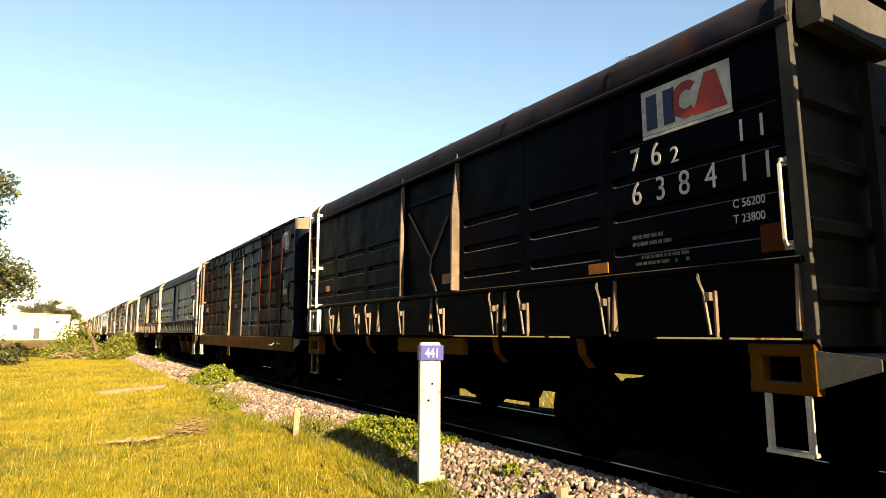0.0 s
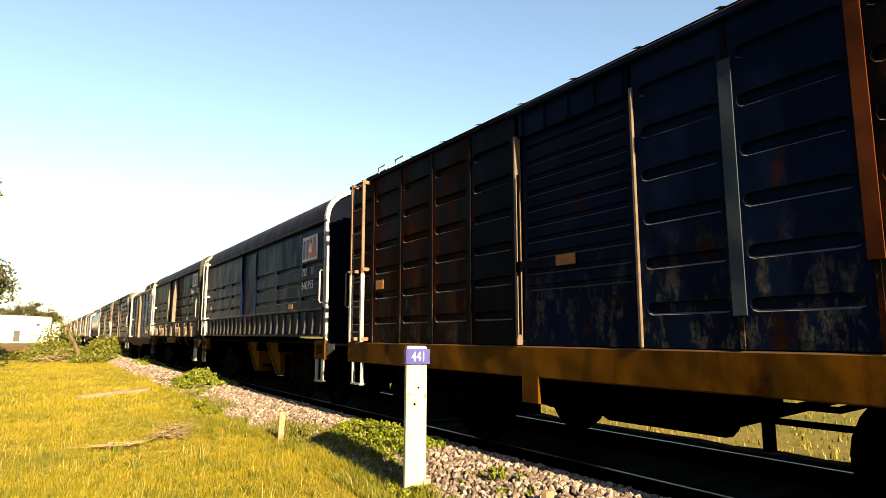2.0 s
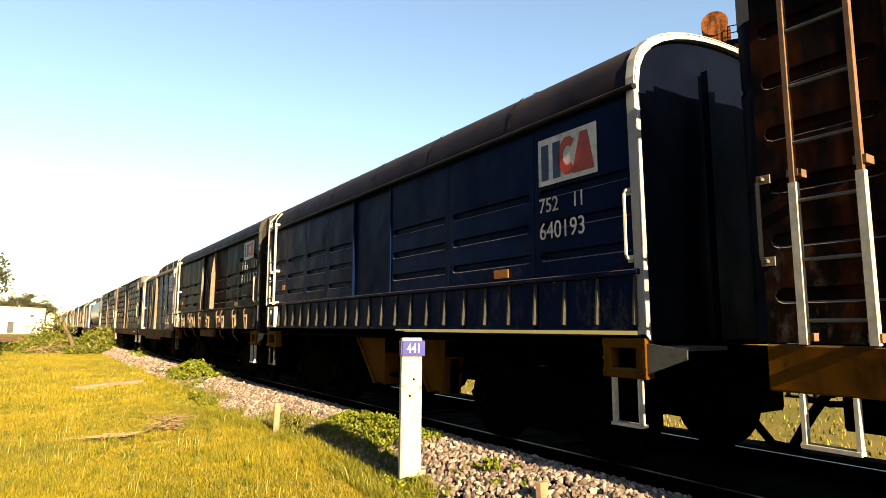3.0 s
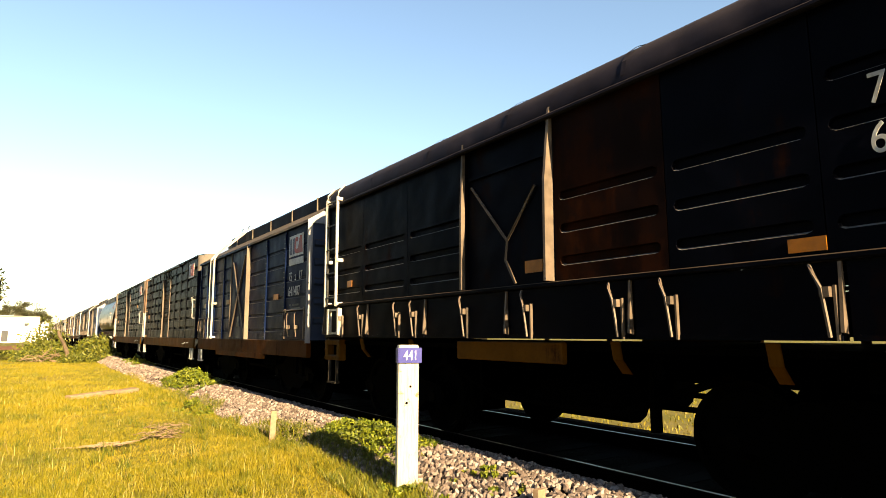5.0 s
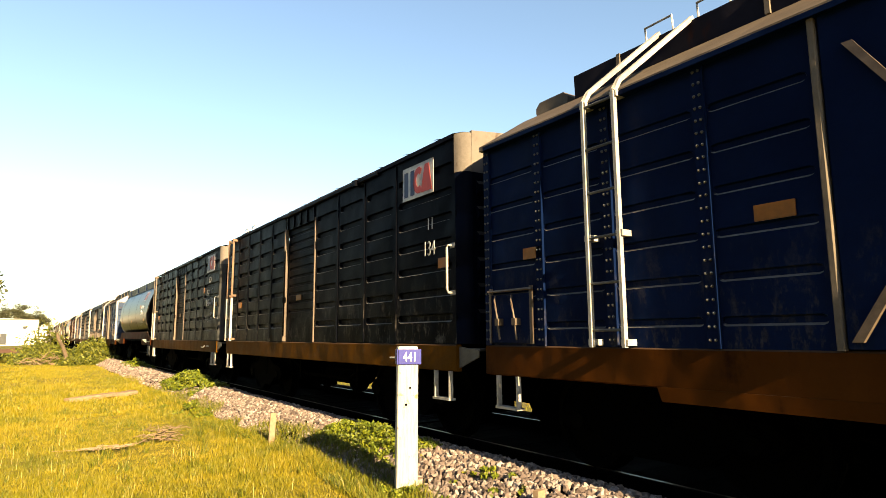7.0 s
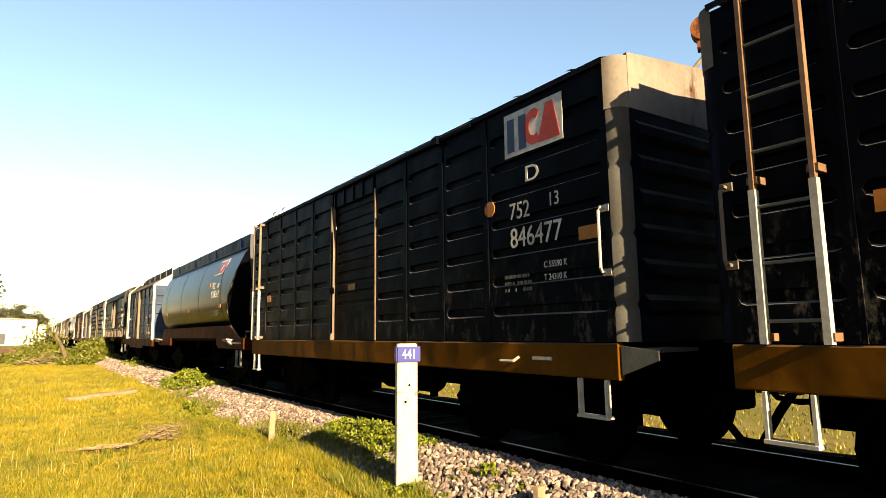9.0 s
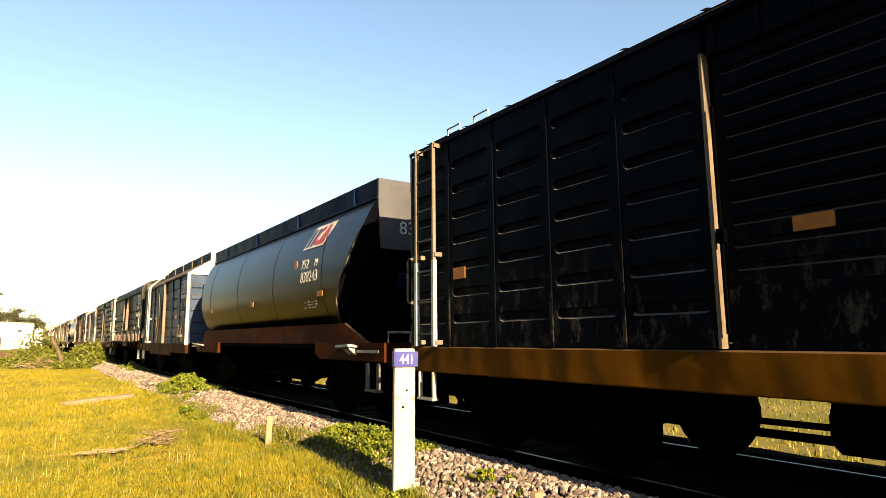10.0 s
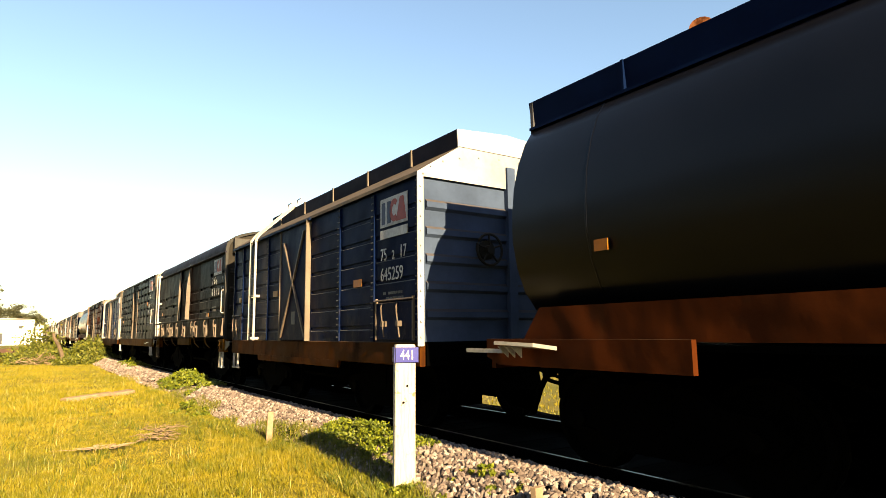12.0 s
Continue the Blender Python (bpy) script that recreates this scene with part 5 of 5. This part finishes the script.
v, f = blades(rng, x, y, np.full(420 * n, -0.40), np.repeat(0.10 + 0.09 * rng.random(420), n), 0.0036, 0.75)
tagged(new("grass", from_arrays("grass", v, f, "green_blades")), "scattered taller tufts of green grass in the verge", "grass", kind="stuff")
# seed heads standing above the verge
rng = np.random.default_rng(29)
n = 700
y = 4 + 26 * rng.random(n) ** 1.3
x = -0.1 * y + (bank_foot(y) + 0.1 * y) * rng.random(n)
v, f = blades(rng, x, y, np.full(n, -0.4), 0.15 + 0.10 * rng.random(n), 0.0035, 0.35)
tagged(new("straw_stalks", from_arrays("straw_stalks", v, f, "straw")), "thin dry straw stalks standing in the grass", "dry grass", kind="stuff")


def leaves(rng, centres, spread, n, size, squash=1.0):
    """Small folded leaves gathered round centres."""
    c = centres[rng.integers(0, len(centres), n)]
    d = rng.normal(0, 1, (n, 3))
    d /= np.linalg.norm(d, axis=1)[:, None]
    p = c + d * (spread * rng.random((n, 1)) ** 0.4) * np.array([1, 1, squash])
    a = rng.normal(0, 1, (n, 3))
    a /= np.linalg.norm(a, axis=1)[:, None]
    b = np.cross(a, rng.normal(0, 1, (n, 3)))
    b /= np.linalg.norm(b, axis=1)[:, None]
    s = (size * rng.uniform(0.6, 1.4, n))[:, None]
    v = np.stack([p - a * s, p + b * s * 0.45, p + a * s, p - b * s * 0.45], 1).reshape(-1, 3)
    i = np.arange(n)[:, None] * 4
    return v, np.concatenate([i + np.array([[0, 1, 2]]), i + np.array([[0, 2, 3]])], 0)


def weed_patch(x0, x1, y0, y1, height, n, size, seed, label, material="weed", base=None, name="weed_patch"):
    rng = np.random.default_rng(seed)
    k = max(6, n // 60)
    px, py = rng.uniform(0, 1, k), rng.uniform(0, 1, k)
    r = np.hypot(px - 0.5, py - 0.5) * 2
    cx, cy = x0 + (x1 - x0) * px, y0 + (y1 - y0) * py
    floor = np.interp(cx, [3.1, 3.3, 3.6, 3.95, 4.3], [-0.40, -0.36, -0.18, -0.04, -0.05]) if base is None else np.full(k, base)
    cz = floor + height * rng.random(k) * np.clip(1.15 - r, 0.15, 1)
    c = np.stack([cx, cy, cz], 1)
    top = empty(name, label, "weeds" if name == "weed_patch" else "bush", m=pose(0, 0, 0))
    v, f = leaves(rng, c, height * 0.45, n, size, 0.6)
    part("foliage", from_arrays("foliage", v, f, material), None, top)
    g = Geo()
    for q in range(min(k, 40)):
        g.tube([(cx[q], cy[q], floor[q] - 0.05), (cx[q] + rng.uniform(-.03, .03), cy[q] + rng.uniform(-.03, .03), cz[q] + height * 0.2)], size * 0.16, 4, size * 0.06)
    part("stems", g, "weed" if material == "weed" else "bark", top)
    return top


weed_patch(3.50, 4.12, 6.1, 8.7, 0.19, 16000, 0.024, 1, "dense low green weeds on the ballast beside the white post")
weed_patch(3.02, 3.45, 4.9, 6.2, 0.14, 1600, 0.022, 2, "low green weeds round the foot of the post")
weed_patch(3.55, 3.95, 4.3, 5.2, 0.10, 900, 0.022, 3, "sparse green weeds at the edge of the ballast")
weed_patch(3.45, 4.3, 16.4, 21.0, 0.36, 6500, 0.045, 4, "patch of green weeds growing over the ballast bank")
weed_patch(3.9, 4.5, 29.0, 34.5, 0.3, 1800, 0.06, 5, "patch of green weeds farther along the ballast bank")
weed_patch(2.7, 3.4, 13.0, 16.0, 0.22, 1200, 0.035, 6, "tall weeds at the foot of the ballast bank")
weed_patch(1.9, 5.0, 41.5, 47.0, 1.6, 22000, 0.078, 7, "tangled green scrub beside the line", "bush", -0.4, "bush")
weed_patch(-0.8, 2.4, 45.0, 53.0, 1.2, 15000, 0.078, 8, "low scrub with broken branches in the grass", "bush", -0.4, "bush")
weed_patch(0.0, 1.5, 50.5, 52.5, 3.0, 3600, 0.11, 9, "slender young tree rising from the scrub", "bush", -0.3, "bush")
weed_patch(-5.0, -0.5, 56.0, 62.0, 0.7, 4000, 0.11, 10, "low scrub at the edge of the meadow", "bush", -0.4, "bush")


def branches(x, y, length, count, height, seed, label, thick=0.012, base=-0.36, material="twig"):
    rng = random.Random(seed)
    top = empty("brush_pile", label, "branches", m=pose(x, y, base))
    for i in range(count):
        a = rng.uniform(0, 6.28)
        p = Vector((rng.gauss(0, 0.26) * length, rng.gauss(0, 0.14) * length, rng.uniform(0.0, height * 0.5)))
        pts = [p]
        for k in range(4):
            p = p + Vector((math.cos(a), math.sin(a) * 0.5, rng.uniform(-0.25, 0.32) * height / 0.3)) * (length * rng.uniform(0.05, 0.15))
            p.z = max(0.01, p.z)
            a += rng.uniform(-0.5, 0.5)
            pts.append(p)
        part("branch", Geo().tube(pts, thick * rng.uniform(0.6, 1.4), 5, thick * 0.3), material, top)


branches(1.86, 10.75, 0.52, 70, 0.48, 1, "small heap of dry brown twigs in the grass", 0.009)
branches(1.08, 10.5, 0.62, 60, 0.05, 2, "flat scatter of pale dry twigs on bare earth", 0.007, material="bleached_wood")
branches(1.1, 44.5, 2.2, 26, 0.9, 3, "broken dead branches lying in the scrub", 0.035)
g = Geo().tube([(1.95, 43.0, -0.45), (1.82, 43.2, 0.2), (1.62, 43.3, 0.75), (1.35, 43.5, 1.25), (1.3, 43.6, 1.5)], 0.13, 8, 0.07)
thing("dead_trunk", g, "dead_wood", "bare leaning dead tree trunk in the scrub", "dead tree")
top = empty("fallen_planks", "weathered grey-brown planks lying in the grass", "planks")
for i, (x, y, a, l) in enumerate(((1.78, 18.9, 38, 2.0), (2.0, 19.1, 44, 1.5), (1.42, 18.6, 31, 1.3))):
    part("plank", Geo().box(-l / 2, l / 2, -0.11, 0.11, 0.0, 0.10, 0.016), "bleached_wood", top, "", pose(x, y, -0.37 + 0.02 * i, 2, -2, a))


# kilometre post
def post_material():
    n = Nodes("flaking white painted wood")
    v = n.coords(shift=False)
    grain = n.noise(n.coords((9, 9, 0.8), False), 5.0, 6.0, 0.7)
    spots = n.noise(v, 9.0, 4.0, 0.6)
    col = n.mix(n.ramp(grain, [(0.3, 0.0), (0.7, 1.0)]), (0.188, 0.165, 0.131), (0.345, 0.323, 0.281))
    col = n.mix(n.ramp(spots, [(0.62, 0.0), (0.70, 0.9)]), col, (0.105, 0.056, 0.022))
    n.bump(grain, 0.5, 0.01)
    return n.done(col, 0.75)


M["post"] = post_material()
M["enamel_blue"] = plain("blue enamel", (0.017, 0.020, 0.152), 0.35, vary=0.2)
M["enamel_white"] = plain("white enamel", (0.450, 0.450, 0.439), 0.4, vary=0.08)
km = empty("kilometre_post", "white wooden kilometre post with a blue number plate", "milepost", m=pose(3.349, 5.69, 0, 0, 0.4, -20))
g = Geo()
rings = []
for z, s in ((-0.75, 1.0), (-0.3, 1.0), (0.2, 0.985), (0.7, 0.98), (1.10, 0.975), (1.14, 0.95), (1.152, 0.86)):
    w2_, d2_ = 0.112 * s, 0.062 * s
    wob = 0.003 * noise.noise(Vector((0, 0, z * 3)))
    rings.append([(a * w2_ + wob, b * d2_, z) for a, b in ((-1, -0.85), (-0.92, -1), (0.92, -1), (1, -0.85), (1, 0.85), (0.92, 1), (-0.92, 1), (-1, 0.85))])
part("post", g.loft(rings, True, True), "post", km)
pl = part("number_plate", Geo().box(-0.108, 0.135, -0.082, -0.066, 0.965, 1.122), "enamel_blue", km, "blue enamel plate with white figures")
part("plate_return", Geo().box(-0.122, -0.114, -0.08, 0.05, 0.965, 1.122), "enamel_blue", pl)
lettering("figures", "441", 0, 0, 0.10, "enamel_white", pl, m=Matrix.Translation((-0.062, -0.086, 0.995)) @ END @ Matrix.Diagonal((0.72, 1, 1, 1)))
hole = Geo().tube([(0.02, -0.0605, 0.72), (0.02, -0.068, 0.72)], 0.012, 8)
hole.tube([(-0.02, -0.0605, 0.55), (-0.02, -0.068, 0.55)], 0.013, 8)
part("rusty_bolts", hole, "under", km)
stake = Geo().box(-0.045, 0.045, -0.03, 0.03, -0.7, 0.09, 0.008)
thing("marker_stake", stake, "bleached_wood", "short bleached wooden stake at the foot of the ballast", "stake", m=pose(3.2, 9.5, 0, 1, 2, -14))
thing("stake_stub", Geo().box(-0.05, 0.05, -0.035, 0.035, -0.5, -0.02, 0.01), "bleached_wood", "broken wooden stub in the ballast", "stake", m=pose(3.62, 3.97, 0, -3, 2, 12))


# ---- distance ----
M["white_wall"] = plain("sunlit white wall", (0.585, 0.562, 0.525), 0.8, vary=0.06, scale=2)
M["shed_roof"] = plain("grey shed roof", (0.225, 0.210, 0.203), 0.6, vary=0.2, scale=3)
M["dark_glass"] = plain("dark window glass", (0.038, 0.041, 0.045), 0.2, vary=0.2)
M["red_earth"] = plain("red-brown earth", (0.056, 0.026, 0.015), 0.95, vary=0.4, scale=1.5, bump=0.5, distance=0.1)


def shed(x0, x1, y0, y1, eave, ridge, label, doors):
    h = empty("warehouse", label, "building", m=pose(0, 0, -0.4))
    part("wall", Geo().box(x0, x1, y0, y1, -0.5, eave, 0.0), "white_wall", h)
    g = Geo().prism([(x0 - 0.4, y0 - 0.4, eave + 0.02), ((x0 + x1) / 2, y0 - 0.4, ridge), (x1 + 0.4, y0 - 0.4, eave + 0.02)], (0, y1 - y0 + 0.8, 0))
    part("roof", g, "shed_roof", h, "low grey sheet roof")
    for a, b, z0, z1 in doors:
        d = part("window", Geo().box(a, b, y0 - 0.06, y0 + 0.02, z0, z1), "dark_glass", h)
        part("frame", Geo().box(a - 0.1, b + 0.1, y0 - 0.10, y0 - 0.07, z1, z1 + 0.12), "shed_roof", d)
    return h


shed(-22.0, 1.2, 165, 190, 5.7, 6.1, "long low white warehouse with a grey roof beyond the meadow", [(-9.5, -8.6, 2.2, 3.4), (-5.6, -4.4, 0.2, 2.6), (-1.6, -0.9, 3.6, 4.2)])
shed(1.9, 3.6, 200, 215, 4.6, 5.4, "small white shed with a thin roof beside the line", [(2.2, 2.5, 2.0, 2.8)])
g = Geo()
rings = []
for x in np.linspace(-30, 2.6, 34):
    h = 0.35 + 0.45 * noise.noise(Vector((x * 0.4, 0, 2)))
    rings.append([(float(x), 84, -0.5), (float(x), 85.5, -0.38 + max(0.1, h)), (float(x), 88, -0.38 + max(0.1, h * 0.8)), (float(x), 91, -0.5)])
thing("earth_bank", g.loft(rings, False), "red_earth", "low bank of red-brown earth across the meadow", "earth bank", kind="structure")


def tree_mesh(seed, height, radius, n, size, material, spread=0.9, trunk=0.22, low=0.3):
    """Tapered trunk, limbs and a crown of leaves gathered round the twig ends."""
    rng = np.random.default_rng(seed)
    g = Geo().tube([(0, 0, -0.3), (0.05, 0, height * 0.3), (-0.1, 0.1, height * 0.62), (0.05, 0, height * 0.95)], trunk, 8, trunk * 0.15)
    ends = []
    for i in range(16):
        a = i * 2.4 + rng.uniform(-0.3, 0.3)
        z0 = height * (low + 0.6 * rng.random())
        r = radius * (0.5 + 0.5 * rng.random()) * (1.15 - 0.6 * (z0 / height))
        mid = (math.cos(a) * r * 0.5, math.sin(a) * r * 0.5, z0 + height * 0.06)
        end = (math.cos(a) * r, math.sin(a) * r, z0 + height * 0.05 + height * 0.10 * rng.random())
        g.tube([(0, 0, z0 - height * 0.06), mid, end], trunk * 0.35, 5, trunk * 0.06)
        ends += [end, mid, tuple(np.array(end) + rng.normal(0, radius * 0.22, 3)), tuple(np.array(mid) + rng.normal(0, radius * 0.2, 3))]
    ends += [(rng.normal(0, radius * .2), rng.normal(0, radius * .2), height * (0.8 + 0.2 * rng.random())) for _ in range(6)]
    v, f = leaves(rng, np.array(ends), spread, n, size, 0.7)
    me = g.mesh("trunk")
    me.materials.append(M["bark"])
    return me, from_arrays("crown", v, f, material)


TREES = [tree_mesh(3, 9.5, 3.6, 5200, 0.17, "tree", 1.0), tree_mesh(4, 10.5, 3.2, 5200, 0.17, "tree", 1.0), tree_mesh(5, 8.0, 3.8, 5000, 0.17, "tree", 1.05)]


def tree(meshes, x, y, scale, turn, label, group=""):
    t = empty("tree", label, "tree", group, pose(x, y, -0.4, 0, 0, turn))
    t.scale = (scale, scale, scale)
    part("trunk", meshes[0], None, t)
    part("crown", meshes[1], None, t)
    return t


edge_tree = tree_mesh(9, 10.8, 2.7, 26000, 0.10, "edge_tree", 0.95, 0.2, 0.12)
tree(edge_tree, -4.95, 41.0, 1.12, 40, "slender sunlit tree with an open, feathery crown")
# shrubs added to fill the tree's foot and darken the shadowed ground
dark_low = weed_patch(-7.5, -2.6, 37.5, 41.0, 3.0, 9000, 0.11, 31, "dark shrubs added for the shade under the tree", "edge_tree", -0.4, "bush")
for i, (x, y, s) in enumerate(((-7.0, 232, 1.1), (-3.2, 228, 1.12), (0.4, 235, 1.1), (2.6, 240, 0.95), (-11, 240, 1.0))):
    tree(TREES[i % 3], x, y, s, i * 70, "round dark green tree behind the warehouse", "trees behind the warehouse")
for i in range(17):
    r = random.Random(i)
    tree(TREES[i % 3], -17 + r.uniform(-3, 2), -46 + i * 6.2, r.uniform(0.95, 1.3), i * 57, "leafy green tree in the row along the meadow", "row of trees along the meadow")

# grain elevator beyond the train
M["rusty_steel"] = paint("rusted elevator steel", (0.075, 0.027, 0.012), 0.6, 0.6, 0.3)
el = empty("grain_elevator", "rust-red steel bucket elevator tower with a round head", "elevator tower", m=pose(38.9, 23.1, 0.6, 0, 0, -60))
for x in (-0.45, 0.15, 0.75):
    part("leg", Geo().box(x, x + 0.34, -0.2, 0.2, -1.6, 20.5, 0.02), "rusty_steel", el)
head = Geo().tube([(-0.4, -0.55, 21.9), (-0.4, 0.55, 21.9)], 0.88, 20)
head.box(-0.9, 0.6, -0.45, 0.45, 20.4, 21.6, 0.1)
part("head", head, "rusty_steel", el, "round rust-red elevator head", None)
pf = Geo().box(0.3, 2.5, -0.7, 0.7, 20.3, 20.4)
for x in (0.4, 1.4, 2.4):
    pf.tube([(x, -0.68, 20.4), (x, -0.68, 21.4)], 0.035, 5)
for z in (20.9, 21.4):
    pf.tube([(0.4, -0.68, z), (2.4, -0.68, z)], 0.035, 5)
part("platform", pf, "under", el, "dark railed service platform")
part("spout", Geo().tube([(0.2, -0.2, 20.6), (-1.2, -0.4, 19.0), (-2.6, -0.6, 16.5)], 0.16, 8), "eave", el, "pale sloping spout")
lamp = Geo().tube([(2.3, -0.68, 21.3), (2.5, -0.75, 21.9), (2.9, -0.8, 22.1)], 0.04, 5)
lamp.tube([(2.75, -0.8, 22.1), (3.15, -0.8, 22.05)], 0.12, 8)
part("lamp_arm", lamp, "cream", el)


# ---- ballast stones ----
def stone_mesh(seed):
    rng = np.random.default_rng(seed)
    t = (1 + 5 ** 0.5) / 2
    v = np.array([(-1, t, 0), (1, t, 0), (-1, -t, 0), (1, -t, 0), (0, -1, t), (0, 1, t), (0, -1, -t), (0, 1, -t), (t, 0, -1), (t, 0, 1), (-t, 0, -1), (-t, 0, 1)]) / 1.9
    v = v * rng.uniform(0.62, 1.25, (12, 1)) * np.array([1.0, 0.8, 0.7])
    f = np.array([(0, 11, 5), (0, 5, 1), (0, 1, 7), (0, 7, 10), (0, 10, 11), (1, 5, 9), (5, 11, 4), (11, 10, 2), (10, 7, 6), (7, 1, 8), (3, 9, 4), (3, 4, 2), (3, 2, 6), (3, 6, 8), (3, 8, 9), (4, 9, 5), (2, 4, 11), (6, 2, 10), (8, 6, 7), (9, 8, 1)])
    return v, f


SHAPES = [stone_mesh(s) for s in range(8)]
BX, BZ = [q[0] for q in BANK], [q[1] for q in BANK]


def scatter(rng, n, y0, y1, x0, x1, size, power=1.0):
    y = y0 + (y1 - y0) * rng.random(n) ** power
    x = x0 + (x1 - x0) * rng.random(n)
    z = np.interp(x, BX, BZ) + size * rng.uniform(-0.15, 0.35, n)
    return x, y, z


def heap(n, y0, y1, x0, x1, size, power, seed):
    rng = np.random.default_rng(seed)
    x, y, z = scatter(rng, n, y0, y1, x0, x1, size, power)
    vs, fs, base = [], [], 0
    which = rng.integers(0, 8, n)
    for k in range(8):
        sel = np.where(which == k)[0]
        m = len(sel)
        q = rng.normal(0, 1, (m, 4))
        q /= np.linalg.norm(q, axis=1)[:, None]
        a, b, c, d = q.T
        R = np.stack([np.stack([1 - 2 * (c * c + d * d), 2 * (b * c - a * d), 2 * (b * d + a * c)], 1),
                      np.stack([2 * (b * c + a * d), 1 - 2 * (b * b + d * d), 2 * (c * d - a * b)], 1),
                      np.stack([2 * (b * d - a * c), 2 * (c * d + a * b), 1 - 2 * (b * b + c * c)], 1)], 1)
        s = size * rng.uniform(0.55, 1.35, m)
        v = np.einsum("nij,kj->nki", R, SHAPES[k][0]) * s[:, None, None] + np.stack([x[sel], y[sel], z[sel]], 1)[:, None, :]
        vs.append(v.reshape(-1, 3))
        fs.append((SHAPES[k][1][None] + (np.arange(m) * 12)[:, None, None] + base).reshape(-1, 3))
        base += m * 12
    return from_arrays("loose_stones", np.concatenate(vs), np.concatenate(fs), "stone")


s = part("loose_stones", heap(21000, -3.0, 16, 3.14, 4.35, 0.040, 1.3, 41), None, bank, "heaped crushed stone")
s["kind"] = "stuff"
s = part("loose_stones", heap(7000, -28, -3, 3.2, 4.35, 0.055, 1.0, 43), None, bank, "heaped crushed stone")
s["kind"] = "stuff"
s = part("loose_stones", heap(11000, 15, 60, 3.3, 4.4, 0.055, 1.5, 42), None, bank, "heaped crushed stone")
s["kind"] = "stuff"
rng = random.Random(77)
kinds = []
for v, f in SHAPES:
    kinds.append(from_arrays("stone", v * 0.045, f, "stone"))
for i in range(300):
    x, y = rng.uniform(3.25, 4.2), rng.uniform(3.2, 8.2)
    part("stone", kinds[i % 8], None, bank, "", Matrix.Translation((x, y, float(np.interp(x, BX, BZ)) + 0.018)) @ Euler((rng.uniform(0, 6), rng.uniform(0, 6), rng.uniform(0, 6))).to_matrix().to_4x4())


def motions():
    """The train rolls past at a steady speed, its wheels turning."""
    # small surges of the train, in metres ahead of its mean speed
    surge = [(0.0, 0.0), (3.0, 0.0), (5.0, 0.0), (5.5, 0.0), (6.0, 0.0), (6.5, 0.0), (7.0, 0.23), (9.0, 0.0), (9.5, 0.04), (10.0, 0.04), (10.5, -0.02), (12.0, 0.0)]
    for w, at in TRAIN:
        walk(w, [(t, pose(TRACK_X, at - SPEED * t - d, 0)) for t, d in surge])
    turn = math.degrees(SPEED / 0.45)
    for wheel, y in WHEELSETS:
        walk(wheel, [(i / 10, pose(0, y, 0.46, (turn * i / 10) % 360)) for i in range(121)])


motions()
